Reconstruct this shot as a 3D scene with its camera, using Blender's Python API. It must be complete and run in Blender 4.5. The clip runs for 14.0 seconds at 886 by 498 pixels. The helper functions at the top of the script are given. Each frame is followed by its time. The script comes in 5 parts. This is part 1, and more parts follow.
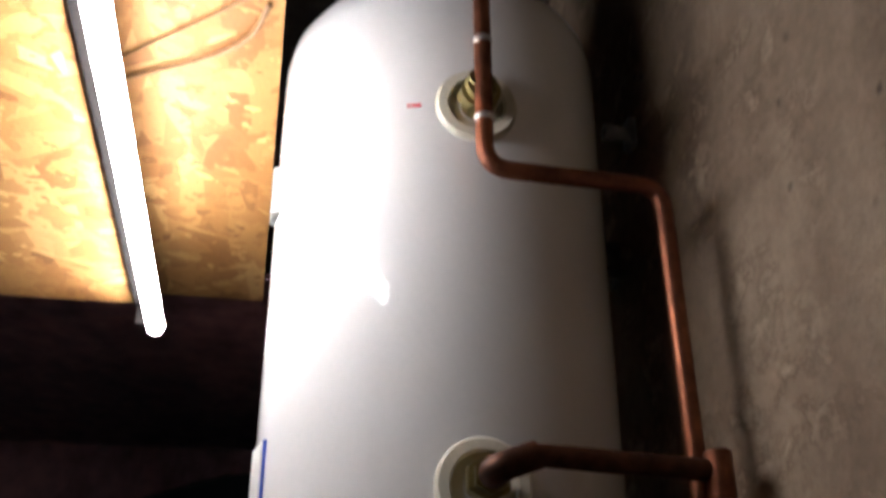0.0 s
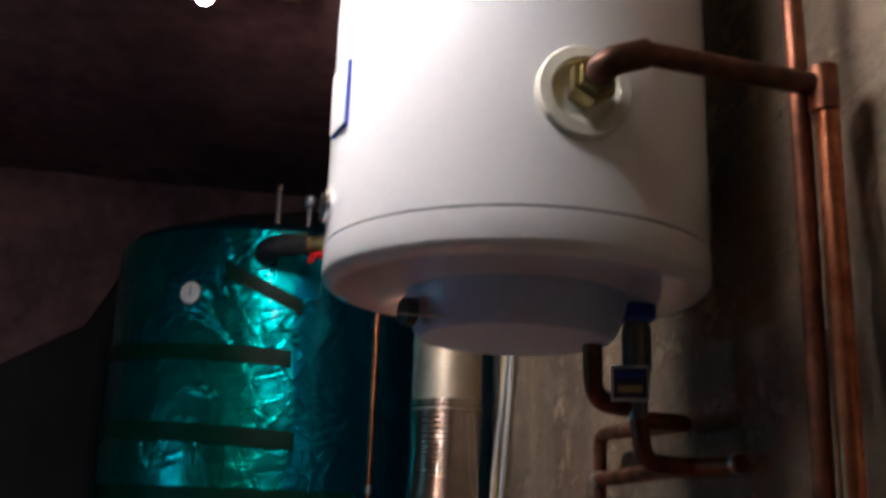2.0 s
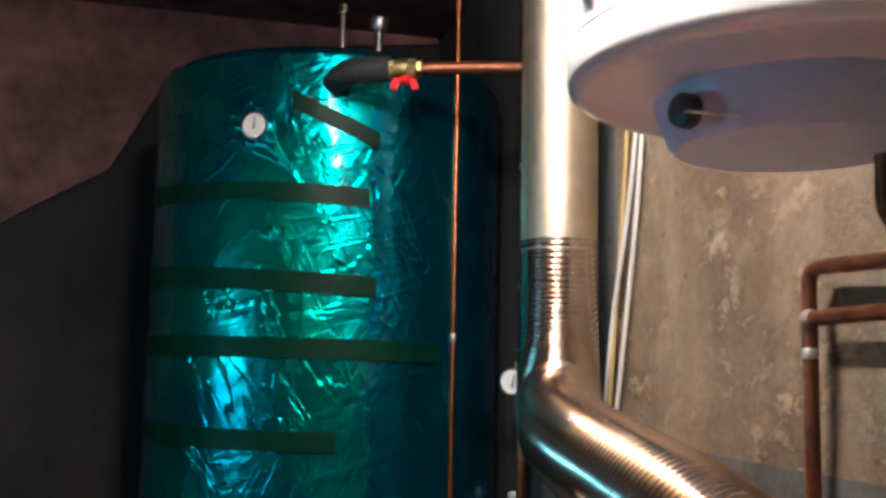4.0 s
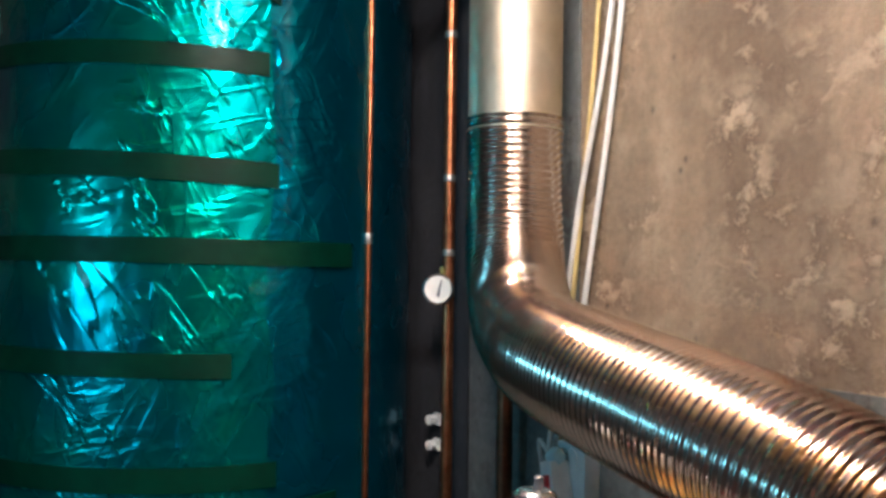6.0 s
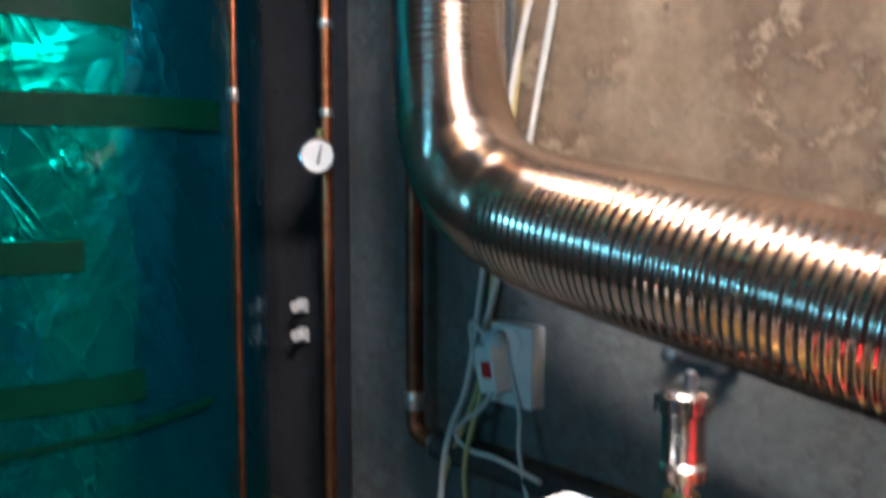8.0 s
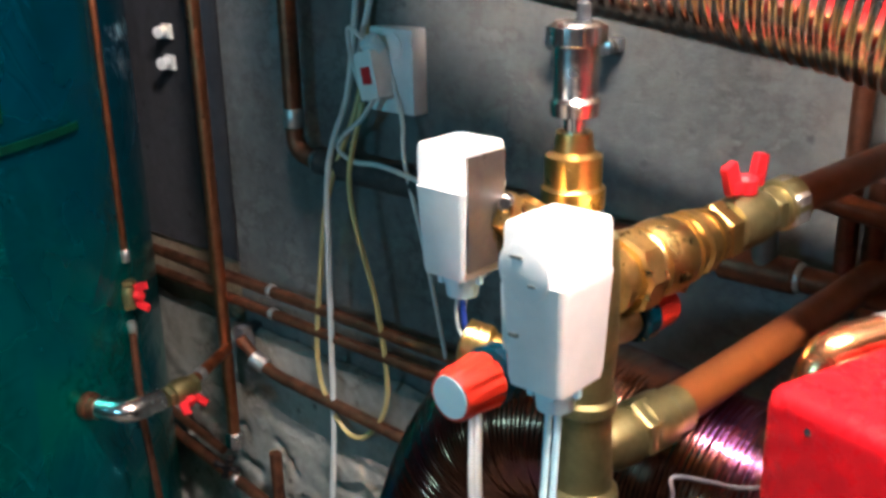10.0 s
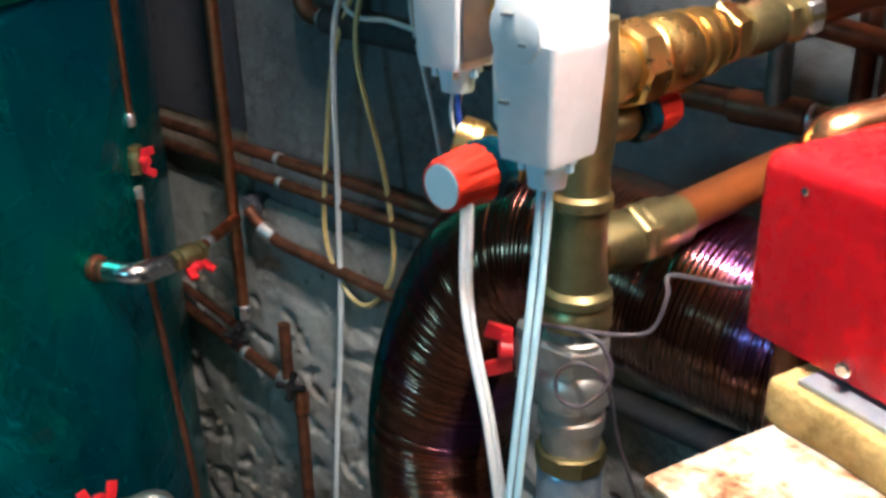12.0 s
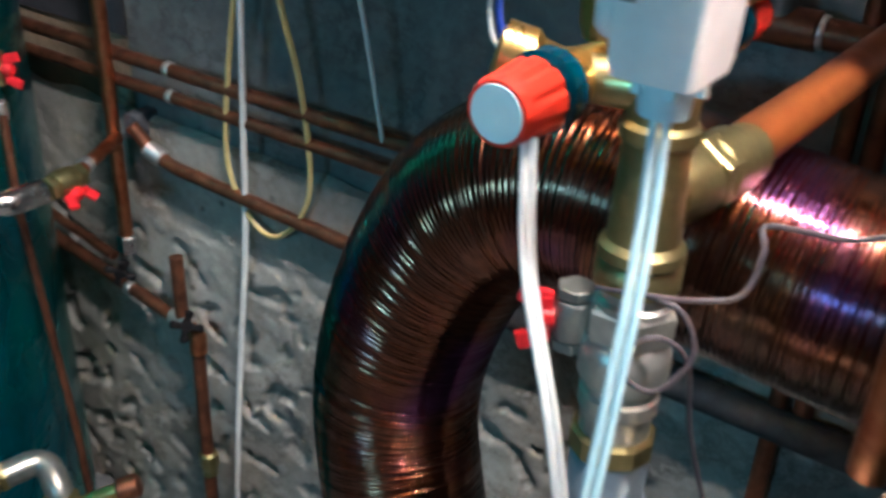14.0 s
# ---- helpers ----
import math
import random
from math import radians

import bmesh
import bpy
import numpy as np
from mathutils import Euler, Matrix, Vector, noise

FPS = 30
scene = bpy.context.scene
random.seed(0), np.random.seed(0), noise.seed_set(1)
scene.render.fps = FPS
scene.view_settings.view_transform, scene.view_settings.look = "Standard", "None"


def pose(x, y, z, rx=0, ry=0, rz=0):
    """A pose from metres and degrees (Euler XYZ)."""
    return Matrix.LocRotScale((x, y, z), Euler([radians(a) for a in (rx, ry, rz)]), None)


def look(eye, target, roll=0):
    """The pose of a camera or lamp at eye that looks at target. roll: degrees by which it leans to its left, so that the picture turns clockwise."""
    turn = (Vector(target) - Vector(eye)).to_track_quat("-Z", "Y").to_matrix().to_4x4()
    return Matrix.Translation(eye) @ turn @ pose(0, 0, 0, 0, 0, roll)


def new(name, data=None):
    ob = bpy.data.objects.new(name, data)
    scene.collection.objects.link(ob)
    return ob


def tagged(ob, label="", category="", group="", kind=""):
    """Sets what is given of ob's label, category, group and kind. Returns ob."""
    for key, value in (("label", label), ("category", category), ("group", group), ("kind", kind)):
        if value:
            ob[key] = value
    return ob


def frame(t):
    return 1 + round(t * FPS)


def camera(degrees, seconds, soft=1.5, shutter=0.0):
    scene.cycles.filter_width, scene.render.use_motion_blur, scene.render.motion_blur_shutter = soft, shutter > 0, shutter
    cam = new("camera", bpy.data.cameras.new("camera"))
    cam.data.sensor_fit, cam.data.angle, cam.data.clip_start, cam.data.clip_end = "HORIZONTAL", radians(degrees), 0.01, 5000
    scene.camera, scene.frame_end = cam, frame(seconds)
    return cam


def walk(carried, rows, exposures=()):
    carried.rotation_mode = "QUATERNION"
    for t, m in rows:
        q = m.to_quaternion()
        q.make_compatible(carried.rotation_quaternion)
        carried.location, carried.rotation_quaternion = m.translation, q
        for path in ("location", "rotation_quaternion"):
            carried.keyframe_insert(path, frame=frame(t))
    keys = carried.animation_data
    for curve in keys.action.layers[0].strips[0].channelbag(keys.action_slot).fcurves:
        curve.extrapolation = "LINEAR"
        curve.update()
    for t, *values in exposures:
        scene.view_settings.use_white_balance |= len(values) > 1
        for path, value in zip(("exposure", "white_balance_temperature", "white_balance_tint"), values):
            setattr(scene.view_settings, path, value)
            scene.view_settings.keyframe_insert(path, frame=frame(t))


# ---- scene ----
cam = camera(48.43, 14.0, soft=3.1, shutter=0.5)

# seconds, x, y, z, heading to the left of +y, tilt up, roll
PATH = [
    (0, 2.068, -0.508, 2.031, 78.98, 25.99, -0.07),
    (0.5, 2.059, -0.546, 1.980, 77.52, 31.78, 0.58),
    (1, 2.037, -0.543, 1.971, 76.91, 25.85, 0.55),
    (1.5, 1.977, -0.573, 1.883, 76.49, 21.15, 1.17),
    (2, 1.959, -0.603, 1.844, 77.74, 14.79, 2.08),
    (2.5, 1.906, -0.633, 1.844, 77.85, 11.82, 2.23),
    (3, 1.817, -0.704, 1.851, 75.65, 9.26, 1.20),
    (3.2, 1.777, -0.728, 1.844, 76.81, 7.98, 1.72),
    (5.3, 1.421, -0.960, 1.815, 69.39, 3.48, 1.12),
    (5.5, 1.360, -0.923, 1.806, 68.09, 3.91, 1.79),
    (6, 1.251, -0.881, 1.819, 65.76, 1.41, 0.73),
    (6.5, 1.134, -0.867, 1.810, 60.52, 3.11, 2.11),
    (7, 0.989, -0.924, 1.811, 54.03, 3.69, 1.96),
    (7.5, 0.937, -0.955, 1.841, 53.47, 1.38, 0.77),
    (8, 0.874, -1.013, 1.791, 49.40, -5.55, -0.08),
    (8.5, 0.864, -1.003, 1.759, 47.20, -10.19, -1.22),
    (9, 0.854, -1.009, 1.727, 45.08, -13.48, -1.57),
    (9.2, 0.853, -1.013, 1.721, 44.62, -14.90, -1.44),
    (11.3, 0.865, -0.989, 1.633, 40.34, -22.50, -1.59),
    (11.5, 0.868, -0.992, 1.626, 41.47, -23.07, -1.90),
    (11.6, 0.870, -1.000, 1.626, 42.49, -23.08, -2.37),
    (12, 0.875, -1.005, 1.611, 43.53, -23.57, -0.92),
    (12.5, 0.862, -0.997, 1.595, 44.04, -25.73, -1.43),
    (13, 0.857, -0.996, 1.594, 42.72, -26.34, -0.86),
    (13.5, 0.831, -0.996, 1.589, 40.23, -27.43, -0.21),
    (14, 0.702, -0.958, 1.564, 34.13, -28.51, 2.76),
]


def stance(x, y, z, yaw, tilt, roll):
    return pose(x, y, z, 90 + tilt, 0, yaw) @ pose(0, 0, 0, 0, 0, roll)


walk(cam, [(t, stance(*row)) for t, *row in PATH],
     exposures=[(0, -1.2, 5400, 13), (0.5, -2.25, 5500, 13), (1.0, -2.3, 5400, 13), (1.6, -1.95, 5300, 13), (2.0, -0.3, 5300, 13), (2.5, 0.45, 5400, 13), (3.2, 0.85, 5500, 13), (5.3, 1.6, 5800, 14), (6.5, 1.62, 5350, 13), (7.6, 1.62, 5250, 13), (9.2, 2.35, 5650, 15), (13.2, 2.18, 5250, 12), (14, 2.5, 5250, 12)])

# ---- light ----
world = bpy.data.worlds.new("world")
world.use_nodes = True
world.node_tree.nodes["Background"].inputs[0].default_value = (0.5, 0.6, 0.7, 1)
world.node_tree.nodes["Background"].inputs[1].default_value = 0.02
scene.world = world

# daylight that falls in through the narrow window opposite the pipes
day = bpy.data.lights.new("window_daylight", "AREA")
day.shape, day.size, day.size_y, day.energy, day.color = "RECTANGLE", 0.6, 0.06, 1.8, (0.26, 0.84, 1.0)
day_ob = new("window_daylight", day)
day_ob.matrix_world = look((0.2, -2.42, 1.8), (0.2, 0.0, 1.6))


# ---- materials ----
def material(name, base, rough=0.5, metal=0.0):
    mat = bpy.data.materials.new(name)
    mat.use_nodes = True
    bsdf = mat.node_tree.nodes["Principled BSDF"]
    bsdf.inputs["Base Color"].default_value = (*base, 1)
    bsdf.inputs["Roughness"].default_value = rough
    bsdf.inputs["Metallic"].default_value = metal
    return mat, mat.node_tree, bsdf


def node(tree, kind, **values):
    n = tree.nodes.new(kind)
    for key, value in values.items():
        n.inputs[key.replace("_", " ")].default_value = value
    return n


def coords(tree, scale=(1, 1, 1)):
    tex = tree.nodes.new("ShaderNodeTexCoord")
    mapping = tree.nodes.new("ShaderNodeMapping")
    mapping.inputs["Scale"].default_value = scale
    tree.links.new(tex.outputs["Object"], mapping.inputs["Vector"])
    return mapping.outputs["Vector"]


def grain(tree, vector, scale, detail=6.0, rough=0.6, distortion=0.0):
    n = node(tree, "ShaderNodeTexNoise", Scale=scale, Detail=detail, Roughness=rough, Distortion=distortion)
    tree.links.new(vector, n.inputs["Vector"])
    return n.outputs["Fac"]


def ramp(tree, fac, stops):
    n = tree.nodes.new("ShaderNodeValToRGB")
    while len(n.color_ramp.elements) < len(stops):
        n.color_ramp.elements.new(0.5)
    for e, (at, col) in zip(n.color_ramp.elements, stops):
        e.position = at
        e.color = (*col, 1) if len(col) == 3 else col
    tree.links.new(fac, n.inputs["Fac"])
    return n.outputs["Color"]


def mix(tree, fac, a, b, how="MIX"):
    n = tree.nodes.new("ShaderNodeMix")
    n.data_type, n.blend_type = "RGBA", how
    for sock, value in ((n.inputs[0], fac), (n.inputs[6], a), (n.inputs[7], b)):
        if isinstance(value, (int, float)):
            sock.default_value = value
        elif isinstance(value, tuple):
            sock.default_value = (*value, 1)
        else:
            tree.links.new(value, sock)
    return n.outputs[2]


def bump(tree, bsdf, height, strength, distance=0.01):
    n = node(tree, "ShaderNodeBump", Strength=strength, Distance=distance)
    tree.links.new(height, n.inputs["Height"])
    tree.links.new(n.outputs["Normal"], bsdf.inputs["Normal"])
    return n


def worn(name, dark, light, rough=(0.3, 0.6), metal=0.0, scale=30.0, bumps=0.1, coarse=6.0, shine=0.5):
    """A surface that varies at two scales between two colours."""
    mat, tree, bsdf = material(name, light, rough[0], metal)
    bsdf.inputs["Specular IOR Level"].default_value = shine
    v = coords(tree)
    fine, big = grain(tree, v, scale), grain(tree, v, coarse, 4.0)
    both = mix(tree, 0.5, fine, big)
    tree.links.new(ramp(tree, both, [(0.36, dark), (0.62, light)]), bsdf.inputs["Base Color"])
    tree.links.new(ramp(tree, fine, [(0.3, (rough[1],) * 3), (0.7, (rough[0],) * 3)]), bsdf.inputs["Roughness"])
    if bumps:
        bump(tree, bsdf, fine, bumps, 0.004)
    return mat


def concrete(name, dark, mid, light, rugged, chips=0.0):
    """Cast concrete: cloudy tone, soft upright streaks, sandy grain, pits; chips: how much pale broken skin shows."""
    mat, tree, bsdf = material(name, mid, 0.85)
    v = coords(tree)
    big = grain(tree, v, 2.2, 5.0, 0.55, 0.4)
    streak = grain(tree, coords(tree, (7.0, 7.0, 0.8)), 1.0, 3.0, 0.5, 0.2)
    col = ramp(tree, mix(tree, 0.4, big, streak), [(0.36, dark), (0.5, mid), (0.64, light)])
    fine = grain(tree, v, 55.0, 6.0, 0.7)
    col = mix(tree, 0.5, col, ramp(tree, fine, [(0.28, (0.42, 0.4, 0.38)), (0.62, (1.0, 1.0, 1.0))]), "MULTIPLY")
    lumps = grain(tree, v, 9.0, 8.0, 0.62, 0.2)
    col = mix(tree, ramp(tree, lumps, [(0.53, (0, 0, 0)), (0.8, (0.8, 0.8, 0.8))]), col, light)
    height = mix(tree, 0.35, lumps, fine)
    if chips:
        ragged = grain(tree, coords(tree, (1.0, 1.0, 1.35)), 13.0, 9.0, 0.68, 0.15)
        area = ramp(tree, grain(tree, v, 3.1, 2.0), [(0.46, (0, 0, 0)), (0.56, (1, 1, 1))])
        flake = mix(tree, 1.0, ramp(tree, ragged, [(0.53, (0, 0, 0)), (0.62, (1, 1, 1))]), area, "MULTIPLY")
        pale = mix(tree, 0.5, tuple(min(0.8, c * 1.45) for c in light), ramp(tree, fine, [(0.3, tuple(light)), (0.7, tuple(min(0.8, c * 1.6) for c in light))]))
        col = mix(tree, mix(tree, 1.0, flake, (chips,) * 3, "MULTIPLY"), col, pale)
        rim = ramp(tree, ragged, [(0.47, (1, 1, 1)), (0.525, (0.74, 0.7, 0.67)), (0.55, (1, 1, 1))])
        col = mix(tree, area, col, mix(tree, 1.0, col, rim, "MULTIPLY"))
        height = mix(tree, 0.35, height, flake)
    pock = node(tree, "ShaderNodeTexVoronoi", Scale=19.0, Randomness=1.0)
    tree.links.new(v, pock.inputs["Vector"])
    bare = ramp(tree, grain(tree, v, 4.5, 3.0), [(0.47, (1, 1, 1)), (0.55, (0, 0, 0))])
    hole = ramp(tree, mix(tree, 0.12, pock.outputs["Distance"], fine), [(0.1, (0.2, 0.2, 0.2)), (0.19, (1, 1, 1))])
    hole = mix(tree, bare, hole, (1.0, 1.0, 1.0))
    col = mix(tree, 0.75, col, hole, "MULTIPLY")
    tree.links.new(col, bsdf.inputs["Base Color"])
    bump(tree, bsdf, mix(tree, 0.8, height, mix(tree, 1.0, height, hole, "MULTIPLY")), rugged, 0.03)
    return mat


def strands():
    """Oriented strand board: flat pale and dark chips laid every way."""
    mat, tree, bsdf = material("strand_board", (0.5, 0.33, 0.16), 0.6)
    cols, heights = [], []
    for n, (turn, sx, sy) in enumerate(((0.5, 30, 8), (1.6, 26, 6), (2.6, 34, 9))):
        tex = tree.nodes.new("ShaderNodeTexCoord")
        spin = tree.nodes.new("ShaderNodeMapping")
        spin.inputs["Rotation"].default_value = (0, 0, turn)
        mp = tree.nodes.new("ShaderNodeMapping")
        mp.inputs["Scale"].default_value = (sx, sy, 1)
        mp.inputs["Location"].default_value = (n * 3.1, n * 1.7, 0)
        tree.links.new(tex.outputs["Object"], spin.inputs["Vector"])
        tree.links.new(spin.outputs["Vector"], mp.inputs["Vector"])
        vor = node(tree, "ShaderNodeTexVoronoi", Scale=1.0, Randomness=1.0)
        tree.links.new(mp.outputs["Vector"], vor.inputs["Vector"])
        cols.append(vor.outputs["Color"])
        heights.append(vor.outputs["Distance"])
    pick = grain(tree, coords(tree), 13.0, 3.0)
    a = mix(tree, ramp(tree, pick, [(0.44, (0, 0, 0)), (0.46, (1, 1, 1))]), cols[0], cols[1])
    a = mix(tree, ramp(tree, pick, [(0.55, (0, 0, 0)), (0.57, (1, 1, 1))]), a, cols[2])
    sep = tree.nodes.new("ShaderNodeSeparateColor")
    tree.links.new(a, sep.inputs[0])
    col = ramp(tree, sep.outputs[0], [(0.0, (0.25, 0.11, 0.028)), (0.25, (0.38, 0.185, 0.05)), (0.7, (0.46, 0.25, 0.075)), (1.0, (0.66, 0.42, 0.16))])
    fine = grain(tree, coords(tree, (1, 6, 1)), 60.0)
    col = mix(tree, 0.3, col, ramp(tree, fine, [(0.3, (0.5, 0.45, 0.4)), (0.7, (1, 1, 1))]), "MULTIPLY")
    tree.links.new(col, bsdf.inputs["Base Color"])
    bump(tree, bsdf, sep.outputs[1], 0.35, 0.002)
    return mat


def stained_sheet():
    """Pale zinc-coated sheet, blotched with rust and dark specks."""
    mat, tree, bsdf = material("rust_stained_sheet", (0.7, 0.62, 0.55), 0.45)
    v = coords(tree)
    blot, fine = grain(tree, v, 40.0, 9.0, 0.72, 0.3), grain(tree, v, 120.0, 4.0)
    col = ramp(tree, blot, [(0.36, (0.16, 0.06, 0.022)), (0.43, (0.38, 0.2, 0.09)), (0.5, (0.52, 0.39, 0.27)), (0.62, (0.66, 0.58, 0.48))])
    col = mix(tree, 0.5, col, ramp(tree, fine, [(0.32, (0.3, 0.2, 0.15)), (0.5, (1, 1, 1))]), "MULTIPLY")
    tree.links.new(col, bsdf.inputs["Base Color"])
    bump(tree, bsdf, blot, 0.2, 0.004)
    return mat


def crinkled(name, low, high, rough, strength, turn_z=None, hem=None):
    """Thin glossy film drawn tight, with sharp slanting creases; low and high are its colours below and above turn_z;
    hem: a bluer colour that it blends into towards +Y."""
    mat, tree, bsdf = material(name, low, rough, 0.9)
    tex = tree.nodes.new("ShaderNodeTexCoord")
    heights = None
    for angle, across, along, edge, weight in ((0.55, 18.0, 3.2, 0.07, 0.9), (-0.4, 23.0, 4.5, 0.06, 0.6), (1.35, 20.0, 3.0, 0.06, 1.0)):
        spin = tree.nodes.new("ShaderNodeMapping")
        spin.inputs["Rotation"].default_value = (angle, 0, 0)
        size = tree.nodes.new("ShaderNodeMapping")
        size.inputs["Scale"].default_value = (across * 0.6, across, along)
        size.inputs["Location"].default_value = (angle * 7, angle * 3, angle)
        tree.links.new(tex.outputs["Object"], spin.inputs["Vector"])
        tree.links.new(spin.outputs["Vector"], size.inputs["Vector"])
        fold = grain(tree, size.outputs["Vector"], 1.0, 2.5, 0.5, 0.35)
        ridge = ramp(tree, fold, [(0.5 - edge, (0, 0, 0)), (0.5, (weight,) * 3), (0.5 + edge * 1.6, (0, 0, 0))])
        where = ramp(tree, grain(tree, size.outputs["Vector"], 0.33, 2.0), [(0.44, (0, 0, 0)), (0.6, (1, 1, 1))])
        ridge = mix(tree, 1.0, ridge, where, "MULTIPLY")
        heights = ridge if heights is None else mix(tree, 1.0, heights, ridge, "ADD")
    swell = grain(tree, coords(tree, (1, 1, 0.6)), 7.0, 3.0, 0.45, 0.3)
    soft = bump(tree, bsdf, mix(tree, 0.45, heights, swell), strength, 0.012)
    lean = tree.nodes.new("ShaderNodeMapping")
    lean.inputs["Rotation"].default_value = (-0.6, 0, 0)
    stretch = tree.nodes.new("ShaderNodeMapping")
    stretch.inputs["Scale"].default_value = (7.0, 15.0, 4.0)
    tree.links.new(tex.outputs["Object"], lean.inputs["Vector"])
    tree.links.new(lean.outputs["Vector"], stretch.inputs["Vector"])
    hard = grain(tree, stretch.outputs["Vector"], 1.0, 3.0, 0.55, 0.5)
    crease = ramp(tree, hard, [(0.565, (0, 0, 0)), (0.585, (1, 1, 1)), (0.615, (0, 0, 0))])
    sharp = node(tree, "ShaderNodeBump", Strength=0.22, Distance=0.02)
    tree.links.new(crease, sharp.inputs["Height"])
    tree.links.new(soft.outputs["Normal"], sharp.inputs["Normal"])
    tree.links.new(sharp.outputs["Normal"], bsdf.inputs["Normal"])
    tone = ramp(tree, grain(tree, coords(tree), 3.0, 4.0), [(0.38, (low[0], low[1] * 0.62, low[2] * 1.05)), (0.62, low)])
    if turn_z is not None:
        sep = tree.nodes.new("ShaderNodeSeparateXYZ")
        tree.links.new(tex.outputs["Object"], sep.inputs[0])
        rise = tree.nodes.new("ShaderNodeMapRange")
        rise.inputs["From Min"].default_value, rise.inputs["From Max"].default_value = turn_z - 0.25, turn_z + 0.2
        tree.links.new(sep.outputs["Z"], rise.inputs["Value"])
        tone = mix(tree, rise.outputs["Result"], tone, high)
    if hem:
        sep = tree.nodes.new("ShaderNodeSeparateXYZ")
        tree.links.new(tex.outputs["Object"], sep.inputs[0])
        near = tree.nodes.new("ShaderNodeMapRange")
        near.inputs["From Min"].default_value, near.inputs["From Max"].default_value = -0.09, 0.04
        tree.links.new(sep.outputs["Y"], near.inputs["Value"])
        tone = mix(tree, near.outputs["Result"], tone, hem)
    tree.links.new(tone, bsdf.inputs["Base Color"])
    tree.links.new(ramp(tree, swell, [(0.3, (rough * 1.35,) * 3), (0.7, (rough * 0.8,) * 3)]), bsdf.inputs["Roughness"])
    bsdf.inputs["Coat Weight"].default_value = 0.2
    bsdf.inputs["Coat Roughness"].default_value = 0.1
    return mat


def heat_tinted():
    """Metal hose browned by heat, with orange, purple and greenish tints."""
    mat, tree, bsdf = material("bronzed_pleated_hose", (0.3, 0.18, 0.11), 0.22, 1.0)
    v = coords(tree)
    tint, fine = grain(tree, v, 9.0, 2.0, 0.5, 0.2), grain(tree, v, 110.0, 4.0)
    col = ramp(tree, tint, [(0.33, (0.2, 0.075, 0.2)), (0.39, (0.2, 0.075, 0.1)), (0.5, (0.24, 0.095, 0.05)), (0.6, (0.19, 0.095, 0.065)), (0.66, (0.16, 0.115, 0.07)), (0.71, (0.18, 0.08, 0.09))])
    col = mix(tree, 0.55, col, ramp(tree, fine, [(0.3, (0.3, 0.26, 0.26)), (0.62, (1, 1, 1))]), "MULTIPLY")
    tree.links.new(col, bsdf.inputs["Base Color"])
    tree.links.new(ramp(tree, fine, [(0.3, (0.22,) * 3), (0.7, (0.12,) * 3)]), bsdf.inputs["Roughness"])
    bump(tree, bsdf, fine, 0.06, 0.003)
    return mat


def glowing(name, colour, strength):
    mat, tree, bsdf = material(name, (0.9, 0.9, 0.9), 0.4)
    bsdf.inputs["Emission Color"].default_value = (*colour, 1)
    bsdf.inputs["Emission Strength"].default_value = strength
    return mat


CONCRETE = concrete("cast_concrete", (0.148, 0.104, 0.066), (0.255, 0.188, 0.124), (0.39, 0.305, 0.21), 0.6, 0.6)
ROUGH_CONCRETE = concrete("rough_footing_concrete", (0.15, 0.14, 0.125), (0.26, 0.245, 0.215), (0.37, 0.35, 0.31), 0.6, 0.4)
# near-black colour that stands in for walls without light
SHADE_PLASTER = concrete("shade_dark_plaster", (0.012, 0.01, 0.011), (0.024, 0.02, 0.021), (0.04, 0.033, 0.033), 0.25)
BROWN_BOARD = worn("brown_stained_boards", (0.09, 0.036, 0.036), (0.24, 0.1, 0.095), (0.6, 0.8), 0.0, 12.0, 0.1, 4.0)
# purplish near-black that paints the shade beside the tank
WALL_SHADE = concrete("dark_wall_shade", (0.02, 0.021, 0.027), (0.035, 0.036, 0.044), (0.06, 0.06, 0.07), 0.3)
# grey of the lower wall; behind the duct it paints in shade
GREY_AND_SHADE = concrete("grey_wall_and_duct_shade", (0.078, 0.082, 0.08), (0.138, 0.144, 0.138), (0.21, 0.215, 0.205), 0.4, 0.15)
FLOOR = concrete("floor_screed", (0.14, 0.135, 0.13), (0.2, 0.195, 0.19), (0.27, 0.265, 0.26), 0.3)
BOARD = strands()
# the unlit look under the roof is put into this near-black brown
ROOF = worn("unlit_roof_boards", (0.02, 0.014, 0.01), (0.05, 0.035, 0.025), (0.7, 0.9), 0.0, 20.0)
ENAMEL = worn("white_enamel", (0.76, 0.77, 0.78), (0.8, 0.8, 0.81), (0.08, 0.11), 0.0, 120.0, 0.01, 3.0)
COVER = worn("pale_blue_plastic_cover", (0.46, 0.58, 0.8), (0.54, 0.66, 0.85), (0.28, 0.4), 0.0, 90.0, 0.02)
IVORY = worn("ivory_plastic", (0.6, 0.57, 0.47), (0.74, 0.71, 0.6), (0.35, 0.5), 0.0, 60.0, 0.03)
WHITE = worn("white_plastic", (0.68, 0.69, 0.68), (0.82, 0.82, 0.81), (0.3, 0.45), 0.0, 40.0, 0.03)
PALE_BLUE = worn("pale_blue_plastic", (0.45, 0.66, 0.72), (0.55, 0.76, 0.82), (0.3, 0.45), 0.0, 60.0, 0.02)
GREY_STEEL = worn("grey_sheet_steel", (0.2, 0.19, 0.2), (0.42, 0.4, 0.4), (0.25, 0.45), 0.9, 30.0, 0.03)
COPPER = worn("tarnished_copper", (0.24, 0.07, 0.03), (0.62, 0.24, 0.11), (0.26, 0.5), 1.0, 35.0, 0.04, 9.0)
